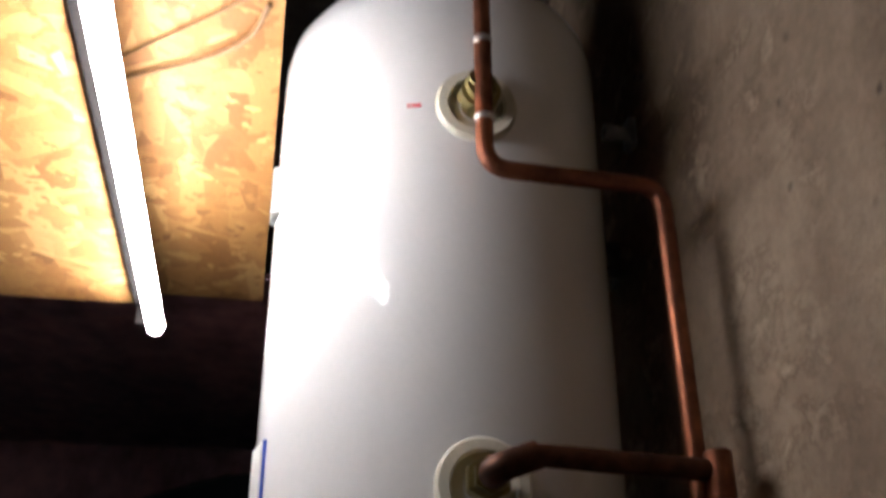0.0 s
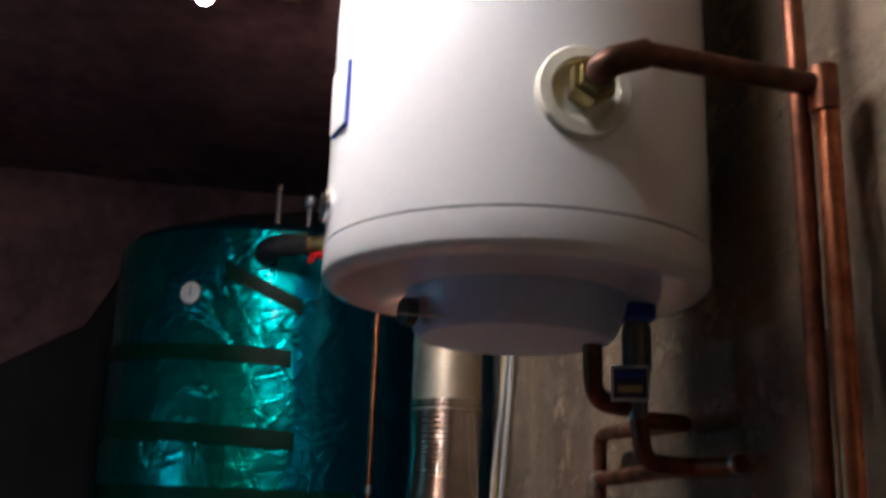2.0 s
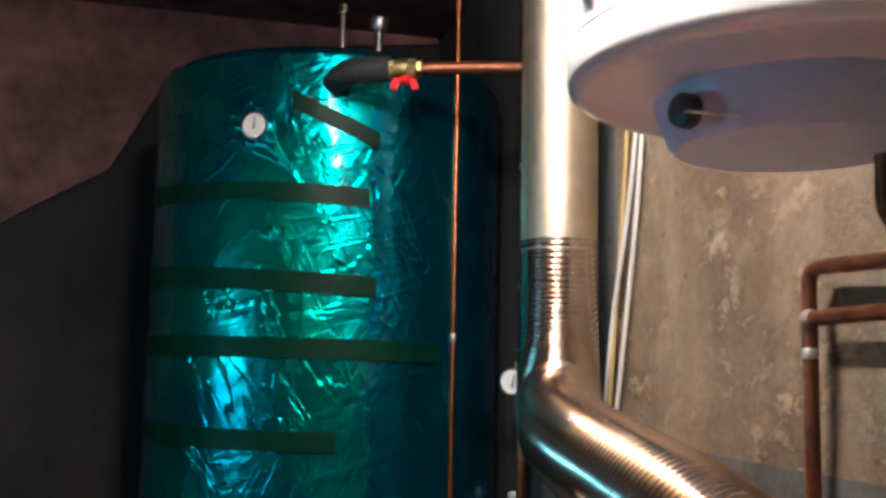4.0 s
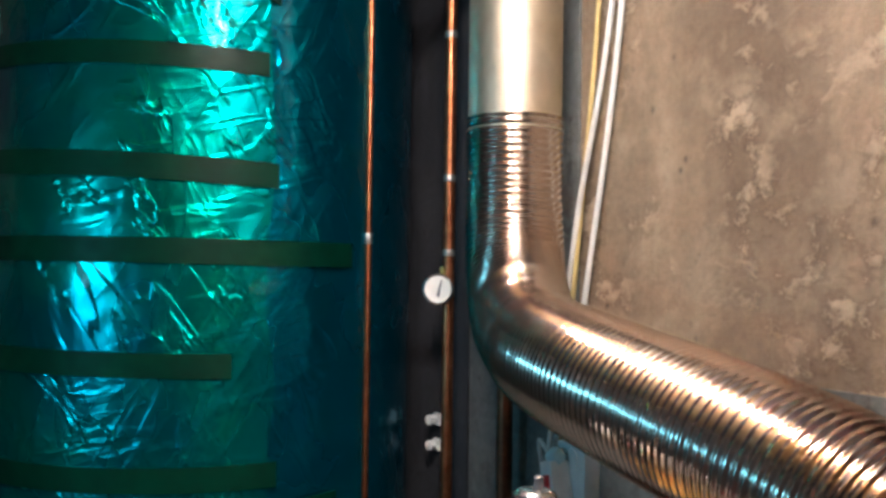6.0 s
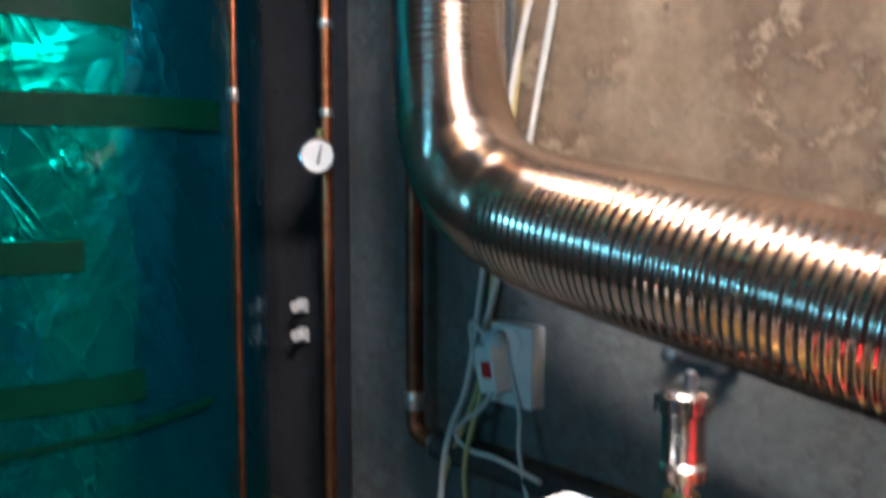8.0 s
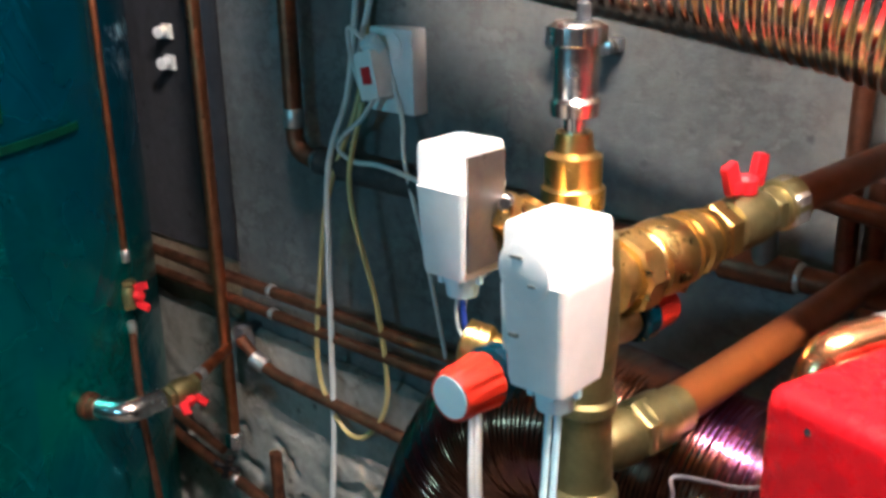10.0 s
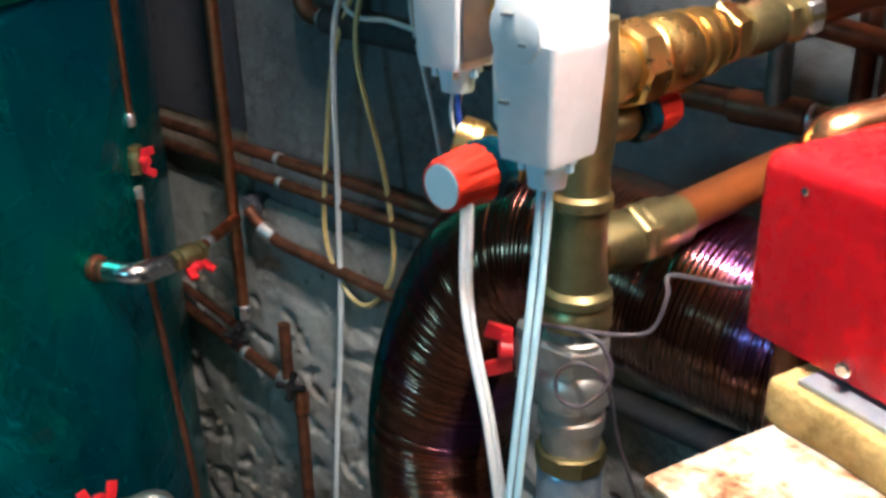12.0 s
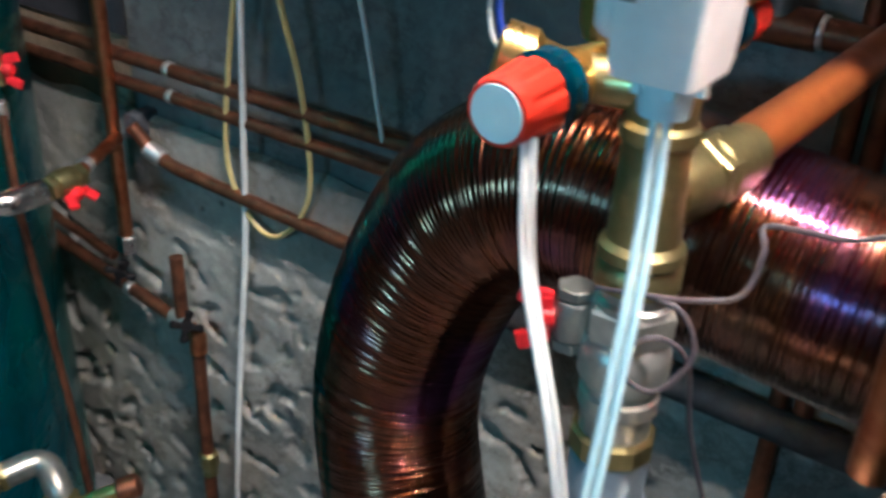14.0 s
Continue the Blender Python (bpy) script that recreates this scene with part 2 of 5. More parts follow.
DULL_COPPER = worn("browned_copper", (0.1, 0.04, 0.024), (0.3, 0.115, 0.06), (0.35, 0.6), 0.85, 30.0, 0.05, 8.0)
# darker copper copy with the heater's shade put into its colour
SHADED_COPPER = worn("shaded_copper", (0.035, 0.018, 0.012), (0.12, 0.05, 0.028), (0.4, 0.6), 0.8, 40.0, 0.05, 12.0)
BRIGHT_COPPER = worn("bright_copper", (0.72, 0.3, 0.13), (0.85, 0.42, 0.2), (0.18, 0.3), 1.0, 40.0, 0.03)
PAINTED = worn("orange_painted_pipe", (0.17, 0.042, 0.008), (0.28, 0.075, 0.013), (0.35, 0.5), 0.2, 30.0, 0.03)
BRASS = worn("cast_brass", (0.46, 0.28, 0.08), (0.8, 0.56, 0.2), (0.24, 0.4), 1.0, 60.0, 0.015)
OLD_BRASS = worn("dull_brass", (0.2, 0.17, 0.07), (0.46, 0.38, 0.17), (0.3, 0.55), 0.95, 40.0, 0.08)
NICKEL = worn("nickel_plate", (0.55, 0.52, 0.5), (0.78, 0.75, 0.72), (0.15, 0.3), 1.0, 60.0, 0.03)
SOLDER = worn("solder_bead", (0.45, 0.42, 0.4), (0.68, 0.64, 0.6), (0.3, 0.5), 0.9, 80.0, 0.1)
SATIN = worn("satin_nickel_brass", (0.42, 0.4, 0.34), (0.72, 0.7, 0.64), (0.3, 0.48), 0.85, 50.0, 0.03)
GREY_BLUE = worn("blue_grey_cast_body", (0.26, 0.31, 0.36), (0.45, 0.52, 0.57), (0.25, 0.4), 0.6, 40.0, 0.05)
CAST = worn("grey_cast_metal", (0.15, 0.155, 0.14), (0.36, 0.365, 0.335), (0.28, 0.5), 0.8, 40.0, 0.08)
GALVAN = worn("smooth_aluminium", (0.54, 0.46, 0.34), (0.66, 0.57, 0.44), (0.44, 0.52), 1.0, 25.0, 0.02)
FLEX = worn("pleated_aluminium", (0.6, 0.5, 0.43), (0.7, 0.58, 0.49), (0.15, 0.19), 1.0, 18.0, 0.0, 5.0)
BRONZE_FLEX = heat_tinted()
RUBBER = worn("black_foam_sleeve", (0.015, 0.015, 0.016), (0.035, 0.035, 0.037), (0.6, 0.8), 0.0, 70.0, 0.15)
DARK = worn("dark_grey_plastic", (0.03, 0.032, 0.038), (0.07, 0.072, 0.08), (0.35, 0.55), 0.0, 50.0, 0.05)
NAVY = worn("dark_blue_vinyl", (0.0, 0.016, 0.026), (0.0, 0.024, 0.04), (0.2, 0.28), 0.0, 14.0, 0.05, 2.0, 0.3)
FILM = crinkled("green_foil_film", (0.0, 0.36, 0.27), (0.0, 0.36, 0.27), 0.24, 0.22, None, (0.0, 0.24, 0.27))
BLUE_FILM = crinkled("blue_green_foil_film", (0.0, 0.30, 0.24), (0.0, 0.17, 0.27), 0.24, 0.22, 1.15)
TAPE = worn("green_adhesive_tape", (0.0, 0.016, 0.009), (0.001, 0.032, 0.017), (0.36, 0.48), 0.0, 30.0, 0.05, 6.0, 0.14)
RED = worn("red_lever_plastic", (0.5, 0.008, 0.012), (0.72, 0.02, 0.025), (0.3, 0.45), 0.0, 50.0, 0.03)
ORANGE_RED = worn("orange_red_knob", (0.46, 0.014, 0.005), (0.64, 0.03, 0.01), (0.3, 0.45), 0.0, 50.0, 0.03)
BURNER_RED = worn("red_burner_hood", (0.5, 0.004, 0.008), (0.62, 0.008, 0.012), (0.22, 0.34), 0.0, 90.0, 0.02, 4.0)
BLUE = worn("blue_plastic", (0.02, 0.05, 0.35), (0.04, 0.09, 0.5), (0.35, 0.5), 0.0, 50.0, 0.03)
CABLE = worn("white_cable", (0.55, 0.55, 0.53), (0.7, 0.7, 0.68), (0.4, 0.55), 0.0, 60.0, 0.02)
YELLOWED = worn("yellowed_cable", (0.45, 0.34, 0.12), (0.6, 0.47, 0.2), (0.4, 0.55), 0.0, 60.0, 0.02)
WIRE = worn("dark_wire", (0.03, 0.025, 0.03), (0.08, 0.06, 0.065), (0.4, 0.5), 0.0, 60.0, 0.02)
TAN = worn("tan_cable", (0.16, 0.085, 0.03), (0.26, 0.15, 0.055), (0.45, 0.6), 0.0, 60.0, 0.02)
RUST = stained_sheet()
FOAM = worn("yellow_mineral_wool", (0.27, 0.17, 0.04), (0.56, 0.4, 0.14), (0.8, 0.95), 0.0, 130.0, 0.9, 14.0)
TUBE = glowing("fluorescent_tube", (1.0, 0.86, 0.7), 190.0)
BLACK = worn("black_lacquer", (0.004, 0.003, 0.003), (0.008, 0.006, 0.006), (0.6, 0.8), 0.0, 30.0, 0.02, 6.0, 0.2)
INK = worn("dark_print", (0.04, 0.04, 0.06), (0.07, 0.07, 0.1), (0.4, 0.5), 0.0, 50.0, 0.0)


# ---- building tools ----
class Shape:
    """Collects rings and boxes as vertices and faces for one mesh."""

    def __init__(self):
        self.v, self.f = [], []

    def rings(self, rings, closed=False):
        n, base = len(rings[0]), len(self.v)
        for ring in rings:
            self.v += [tuple(p) for p in ring]
        for i in range(len(rings) - 1):
            for j in range(n):
                k = (j + 1) % n
                self.f.append((base + i * n + j, base + i * n + k, base + (i + 1) * n + k, base + (i + 1) * n + j))
        if not closed:
            self.f.append(tuple(base + j for j in reversed(range(n))))
            last = base + (len(rings) - 1) * n
            self.f.append(tuple(last + j for j in range(n)))
        return self

    def sweep(self, points, radius, sides=14, square=False):
        """A round bar along points; radius is a number or one for each point."""
        pts = [Vector(p) for p in points]
        radii = radius if isinstance(radius, (list, tuple)) else [radius] * len(pts)
        ways = []
        for i in range(len(pts)):
            w = pts[min(i + 1, len(pts) - 1)] - pts[max(i - 1, 0)]
            ways.append(w.normalized() if w.length > 1e-9 else ways[-1])
        side = ways[0].orthogonal().normalized()
        out = []
        for p, w, r in zip(pts, ways, radii):
            side = (side - w * side.dot(w)).normalized()
            up = w.cross(side)
            out.append([p + (side * math.cos(a) + up * math.sin(a)) * r for a in (math.tau * k / sides for k in range(sides))])
        return self.rings(out)

    def turned(self, start, way, profile, sides=20, spin=0.0):
        """Turned on an axis: profile gives (distance along the axis, radius)."""
        start, w = Vector(start), Vector(way).normalized()
        side = Vector((0, 0, 1)) if abs(w.z) < 0.9 else Vector((1, 0, 0))
        side = (side - w * side.dot(w)).normalized()
        up = w.cross(side)
        return self.rings([[start + w * s + (side * math.cos(a) + up * math.sin(a)) * r
                            for a in (spin + math.tau * k / sides for k in range(sides))] for s, r in profile])

    def box(self, m, size, bevel=0.003, taper=1.0):
        """A box with softened edges, centred on the pose m."""
        bm = bmesh.new()
        bmesh.ops.create_cube(bm, size=1)
        for v in bm.verts:
            k = taper if v.co.z < 0 else 1.0
            v.co = Vector((v.co.x * size[0] * k, v.co.y * size[1] * k, v.co.z * size[2]))
        if bevel:
            bmesh.ops.bevel(bm, geom=bm.edges[:], offset=bevel, segments=2, affect="EDGES", profile=0.7)
        base = len(self.v)
        bm.verts.index_update()
        self.v += [tuple(m @ v.co) for v in bm.verts]
        self.f += [tuple(base + v.index for v in f.verts) for f in bm.faces]
        bm.free()
        return self

    def mesh(self, name, origin, flat=35):
        me = bpy.data.meshes.new(name)
        o = Vector(origin)
        me.from_pydata([tuple(Vector(p) - o) for p in self.v], [], self.f)
        me.update()
        me.polygons.foreach_set("use_smooth", [True] * len(me.polygons))
        me.set_sharp_from_angle(angle=radians(flat))
        return me


def bent(corners, radius, steps=8):
    """Points along straight runs that are joined by round bends."""
    pts = [Vector(c) for c in corners]
    out = [pts[0]]
    for a, b, c in zip(pts, pts[1:], pts[2:]):
        r = min(radius, (a - b).length * 0.48, (c - b).length * 0.48)
        p, q = b + (a - b).normalized() * r, b + (c - b).normalized() * r
        for k in range(steps + 1):
            s = k / steps
            out.append(p * (1 - s) ** 2 + b * 2 * s * (1 - s) + q * s * s)
    out.append(pts[-1])
    return out


def spline(points, per=12):
    """A smooth line through points."""
    p = [Vector(a) for a in points]
    p = [p[0] * 2 - p[1]] + p + [p[-1] * 2 - p[-2]]
    out = []
    for i in range(1, len(p) - 2):
        a, b, c, d = p[i - 1], p[i], p[i + 1], p[i + 2]
        for k in range(per):
            t = k / per
            out.append(0.5 * ((2 * b) + (c - a) * t + (2 * a - 5 * b + 4 * c - d) * t * t + (3 * b - a - 3 * c + d) * t ** 3))
    return out + [p[-2]]


def thing(name, at, label, category, group=""):
    ob = new(name)
    ob.empty_display_size = 0.05
    ob.matrix_world = Matrix.Translation(at)
    return tagged(ob, label, category, group)


def world_at(ob):
    p = Vector(ob.location)
    while ob.parent:
        ob = ob.parent
        p = p + Vector(ob.location)
    return p


def part(name, shape, mat, parent, label="", flat=35):
    """One mesh under a thing or under a part; the shape is given in world places."""
    at = world_at(parent)
    me = shape.mesh(name, at, flat)
    me.materials.append(mat)
    ob = new(name, me)
    ob.parent = parent
    return tagged(ob, label) if label else ob


def solid(name, shape, mat, label, category, kind="", group="", at=(0, 0, 0), flat=35):
    """A thing that is one mesh."""
    me = shape.mesh(name, at, flat)
    me.materials.append(mat)
    ob = new(name, me)
    ob.location = at
    return tagged(ob, label, category, group, kind)


def block(x0, x1, y0, y1, z0, z1, bevel=0.0):
    return Shape().box(Matrix.Translation(((x0 + x1) / 2, (y0 + y1) / 2, (z0 + z1) / 2)), (x1 - x0, y1 - y0, z1 - z0), bevel)


# ---- the room ----
FLOOR_Z, ROOF_Z, BACK_X, END_X, FAR_Y = 0.1, 3.34, -1.6, 2.7, -2.4
solid("floor", block(BACK_X, END_X, FAR_Y, 0, FLOOR_Z - 0.15, FLOOR_Z), FLOOR, "grey cement screed floor of the boiler room", "floor", "structure")
solid("wall_north", block(BACK_X - 0.2, END_X + 0.2, 0.0, 0.25, FLOOR_Z - 0.15, ROOF_Z), CONCRETE, "bare grey-brown cast concrete wall with patches and pits", "wall", "structure")
solid("wall_west", block(BACK_X - 0.2, BACK_X, FAR_Y - 0.2, 0, FLOOR_Z - 0.15, ROOF_Z), SHADE_PLASTER, "wall behind the tank, its shade put into a near-black colour", "wall", "structure")
# south and east walls are unseen, darkened so they bounce little light
south = Shape()
for x0, x1, z0, z1 in ((BACK_X, -0.12, FLOOR_Z - 0.15, ROOF_Z), (0.52, END_X, FLOOR_Z - 0.15, ROOF_Z), (-0.12, 0.52, 1.84, ROOF_Z), (-0.12, 0.52, FLOOR_Z - 0.15, 1.76)):
    south.box(Matrix.Translation(((x0 + x1) / 2, FAR_Y - 0.1, (z0 + z1) / 2)), (x1 - x0, 0.2, z1 - z0), 0)
solid("wall_south", south, SHADE_PLASTER, "unseen wall opposite the pipes, near-black to reflect little, with a narrow window opening", "wall", "structure")
solid("wall_east", block(END_X, END_X + 0.2, FAR_Y - 0.2, 0, FLOOR_Z - 0.15, ROOF_Z), SHADE_PLASTER, "unseen end wall, near-black to reflect little light", "wall", "structure")
solid("ceiling", block(BACK_X - 0.2, END_X + 0.2, FAR_Y - 0.2, 0.25, ROOF_Z, ROOF_Z + 0.1), ROOF, "roof boards with their lack of light put into a dark colour", "ceiling", "structure")
# shade between tank and riser, put in as a thin dark sheet
solid("wall_dark_sheet", block(BACK_X, -0.562, -0.004, 0.0, 1.1, ROOF_Z), WALL_SHADE, "dark purplish-grey sheet standing in for shade on the wall beside the tank", "wall", "structure")
solid("wall_dark_sheet", block(-0.558, END_X, -0.004, 0.0, 0.95, 1.69), GREY_AND_SHADE, "dark blue-grey sheet over the lower wall", "wall", "structure")
# the duct's shadow on the wall, laid on as a darker grey sheet
solid("wall_dark_sheet", block(-0.558, -0.15, -0.004, 0.0, 1.69, ROOF_Z), GREY_AND_SHADE, "dark blue-grey sheet standing in for shade behind the air duct", "wall", "structure")
solid("ceiling_board", block(0.4, END_X, FAR_Y, -0.696, 2.702, 2.72, 0.002), BOARD, "honey-coloured oriented strand board ceiling panel carrying the lamp", "ceiling", "structure", at=(0, 0, 2.702))
solid("ceiling_board", block(0.05, END_X, -0.76, -0.515, 2.87, 2.888, 0.002), BOARD, "raised strip of oriented strand board beside the water heater", "ceiling", "structure", at=(0, 0, 2.87))

solid("ceiling_board", block(BACK_X, -0.02, FAR_Y, 0.0, 2.95, 2.968, 0.002), BROWN_BOARD, "raised brown board panel beyond the lamp, dimly lit", "ceiling", "structure", at=(0, 0, 2.95))
# the sloping foot traces where shadow begins on the wall behind
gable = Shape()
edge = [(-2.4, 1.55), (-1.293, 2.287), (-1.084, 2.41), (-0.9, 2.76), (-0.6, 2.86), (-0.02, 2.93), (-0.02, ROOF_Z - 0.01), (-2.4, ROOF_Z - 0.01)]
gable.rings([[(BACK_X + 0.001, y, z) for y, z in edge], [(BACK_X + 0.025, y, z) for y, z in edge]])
solid("gable_panel", gable, BROWN_BOARD, "reddish-brown stained boards high on the wall behind the tank, foot cut along a shadow edge", "panel", "structure")

# rough footing at the base of the wall
foot = Shape()
nx, nz = 520, 160
for i in range(nx + 1):
    for k in range(nz + 1):
        x, z = BACK_X + (2.9 * i / nx), FLOOR_Z + (0.885 * k / nz)
        d = 0.024 + 0.005 * noise.fractal(Vector((x * 8, 0.3, z * 8)), 0.8, 2.1, 5)
        pit = noise.noise(Vector((x * 21, 4.3, z * 27 + x * 4))) + 0.35 * noise.noise(Vector((x * 50, 1.3, z * 50))) - 0.24
        d -= 0.013 * min(1.0, max(0.0, pit * 9)) * min(1.0, max(0.0, (0.86 - z) * 6))
        if k == nz:
            z += 0.012 * noise.noise(Vector((x * 11, 5, 0)))
            d *= 0.4
        foot.v.append((x, -max(0.003, d), z))
for i in range(nx):
    for k in range(nz):
        a = i * (nz + 1) + k
        foot.f.append((a, a + nz + 1, a + nz + 2, a + 1))
solid("wall_footing", foot, ROUGH_CONCRETE, "rough crumbling concrete footing along the wall base", "footing", "structure", flat=60)


# ---- ceiling light ----
def strip_light():
    lamp = thing("strip_light", (0.91, -0.692, 2.702), "single bare fluorescent tube in a slim batten on the strand board", "lamp")
    part("batten", block(0.42, 1.4, -0.73, -0.7, 2.688, 2.702, 0.003), BLACK, lamp, "dark batten body")
    part("tube", Shape().turned((0.428, -0.69, 2.65), (1, 0, 0), [(0, 0.01), (0.004, 0.0145), (0.945, 0.0145), (0.949, 0.01)], 24), TUBE, lamp, "glowing white tube")
    part("lamp_holder", block(0.418, 0.43, -0.726, -0.684, 2.655, 2.69, 0.003), BLACK, lamp)
    part("lamp_holder", block(1.378, 1.394, -0.726, -0.676, 2.64, 2.69, 0.003), BLACK, lamp)


strip_light()
solid("ceiling_cable", Shape().sweep(spline([(0.86, -0.765, 2.866), (0.905, -0.724, 2.866), (1.014, -0.605, 2.866), (1.085, -0.53, 2.866)]), 0.0025, 8),
      TAN, "thin brown cable tacked across the ceiling board", "cable", group="ceiling cables")
solid("ceiling_cable", Shape().sweep(spline([(0.80, -0.80, 2.864), (0.854, -0.726, 2.864), (0.92, -0.62, 2.862), (0.979, -0.56, 2.862), (1.05, -0.535, 2.864)]), 0.004, 8),
      TAN, "tan cable sagging below the ceiling board", "cable", group="ceiling cables")


# ---- water heater ----
HX, HY, HR = 0.873, -0.28, 0.225


def pipe_joint(at, way, r, mat, parent, length=0.016, name="solder_ring"):
    part(name, Shape().turned(Vector(at) - Vector(way).normalized() * length / 2, way, [(0, r + 0.0003), (0.002, r + 0.0016), (length - 0.002, r + 0.0016), (length, r + 0.0003)], 16), mat, parent)


def water_heater():
    tank = thing("water_heater", (HX, HY, 2.09), "white enamelled cylindrical hot water tank hung on the concrete wall", "water heater")
    part("jacket", Shape().turned((HX, HY, 2.131), (0, 0, 1), [(0, HR), (0.62, HR), (0.745, HR), (0.775, HR - 0.005), (0.80, HR - 0.02), (0.817, HR - 0.045), (0.826, HR - 0.08), (0.832, 0.1), (0.834, 0.02)], 96), ENAMEL, tank, flat=50)
    part("bottom_cap", Shape().turned((HX, HY, 2.129), (0, 0, -1), [(0, HR - 0.002), (0.0005, HR), (0.03, HR), (0.036, HR - 0.002), (0.041, HR - 0.009), (0.043, HR - 0.02), (0.036, HR - 0.035), (0.034, 0.02)], 96), ENAMEL, tank, flat=50)
    part("seam", Shape().turned((HX, HY, 2.1275), (0, 0, 1), [(0, HR - 0.004), (0.0045, HR - 0.004)], 96), DARK, tank)
    cover = part("element_cover", Shape().turned((HX - 0.045, HY + 0.015, 2.096), (0, 0, -1), [(0, 0.135), (0.012, 0.134), (0.045, 0.122), (0.053, 0.114), (0.055, 0.02)], 64), COVER, tank, "pale blue-white plastic element cover")
    part("knob", Shape().turned((HX - 0.01, HY - 0.118, 2.062), (0.3, -1, 0), [(0, 0.017), (0.012, 0.016), (0.014, 0.012)], 20), DARK, cover, "dark red thermostat knob")
    part("thin_mark", block(HX + 0.02, HX + 0.024, HY - 0.14, HY - 0.08, 2.052, 2.0535), WHITE, cover)
    for z in (2.251, 2.708):
        c = (HX + HR - 0.004, HY + 0.002, z)
        ring = Shape().turned(c, (1, -0.05, 0), [(0, 0.050), (0.007, 0.050), (0.012, 0.047), (0.013, 0.036), (0.006, 0.034), (0.004, 0.02)], 40)
        flange = part("flange_ring", ring, IVORY, tank, "ivory plastic socket ring")
        part("socket", Shape().turned((c[0] + 0.002, c[1], z), (1, -0.05, 0), [(0, 0.019), (0.02, 0.019), (0.021, 0.024), (0.038, 0.024), (0.039, 0.018), (0.05, 0.018)], 6 if z < 2.5 else 20), OLD_BRASS, flange)
    part("badge", Shape().box(pose(HX + 0.043, HY - 0.222, 2.29, 0, 0, 11), (0.05, 0.006, 0.075), 0.0025), WHITE, tank, "white maker's badge with a blue edge")
    part("badge_edge", Shape().box(pose(HX + 0.043, HY - 0.2205, 2.29, 0, 0, 11), (0.053, 0.005, 0.079), 0.002), BLUE, tank)
    part("thermometer", Shape().turned((HX + 0.008, HY - 0.222, 2.172), (0.05, -1, 0), [(0, 0.02), (0.008, 0.02), (0.01, 0.017)], 28), NICKEL, tank, "small round thermometer")
    part("wall_hook", block(HX + 0.01, HX + 0.05, HY - 0.232, HY - 0.2, 2.632, 2.70, 0.003), WHITE, tank, "white bracket on the jacket")
    mark = part("red_mark", Shape().box(pose(HX + 0.2125, HY - 0.073, 2.708, 0, 0, -20), (0.003, 0.015, 0.0028), 0.0), RED, tank, "small printed red arrow")
    part("arrow_tip", Shape().box(pose(HX + 0.2145, HY - 0.066, 2.708, 45, 0, -20), (0.003, 0.0045, 0.0045), 0.0), RED, mark)
    part("mount", block(HX - 0.12, HX - 0.04, -0.06, 0.0, 2.62, 2.68, 0.004), GREY_STEEL, tank, "steel wall bracket")
    part("mount", block(HX - 0.12, HX - 0.04, -0.06, 0.0, 2.2, 2.26, 0.004), GREY_STEEL, tank, "steel wall bracket")


water_heater()


def heater_pipes():
    up = thing("vent_riser", (1.15, -0.292, 2.69), "browned copper riser with brass air vent on the water heater", "pipe")
    part("riser", Shape().sweep(bent([(1.145, -0.28, 2.945), (1.145, -0.28, 2.595), (1.14, -0.07, 2.595), (1.136, -0.062, 2.22), (1.136, -0.062, 1.6)], 0.03), 0.0105, 18), DULL_COPPER, up)
    part("vent_cap", Shape().turned((1.145, -0.28, 2.93), (0, 0, 1), [(0, 0.012), (0.008, 0.015), (0.01, 0.02), (0.018, 0.02), (0.02, 0.017), (0.024, 0.023), (0.05, 0.024), (0.056, 0.02)], 24), CAST, up, "grey metal vent cap")
    for z in (2.9, 2.84, 2.77, 2.66):
        pipe_joint((1.145, -0.28, z), (0, 0, 1), 0.0105, SOLDER, up, 0.008)
    part("branch", Shape().sweep([(1.11, -0.292, 2.708), (1.146, -0.285, 2.716)], 0.0125, 16), OLD_BRASS, up)
    low = thing("return_pipe", (1.15, -0.29, 2.251), "browned copper return pipe from the water heater to the wall", "pipe")
    part("run", Shape().sweep(bent([(1.11, -0.279, 2.251), (1.165, -0.281, 2.253), (1.166, -0.25, 2.268), (1.16, -0.064, 2.262)], 0.018), 0.0115, 18), SHADED_COPPER, low)
    part("elbow", Shape().sweep(bent([(1.135, -0.279, 2.251), (1.166, -0.281, 2.253), (1.166, -0.24, 2.268)], 0.02), 0.0145, 18), SHADED_COPPER, low)
    part("drop", Shape().sweep([(1.162, -0.05, 2.275), (1.164, -0.05, 1.6), (1.164, -0.05, 1.2)], 0.0115, 18), COPPER, low)
    part("tee", Shape().turned((1.162, -0.052, 2.232), (0, 0, 1), [(0, 0.012), (0.002, 0.0145), (0.048, 0.0145), (0.05, 0.012)], 18), DULL_COPPER, low)
    clip = thing("pipe_bracket", (0.93, -0.01, 2.81), "small white plastic pipe clip on the concrete wall", "bracket")
    part("base", block(0.905, 0.935, -0.012, 0.0, 2.79, 2.835, 0.003), WHITE, clip)
    part("jaw", Shape().turned((0.92, -0.012, 2.812), (0, -1, 0), [(0, 0.01), (0.03, 0.013), (0.034, 0.013)], 16), WHITE, clip)


heater_pipes()


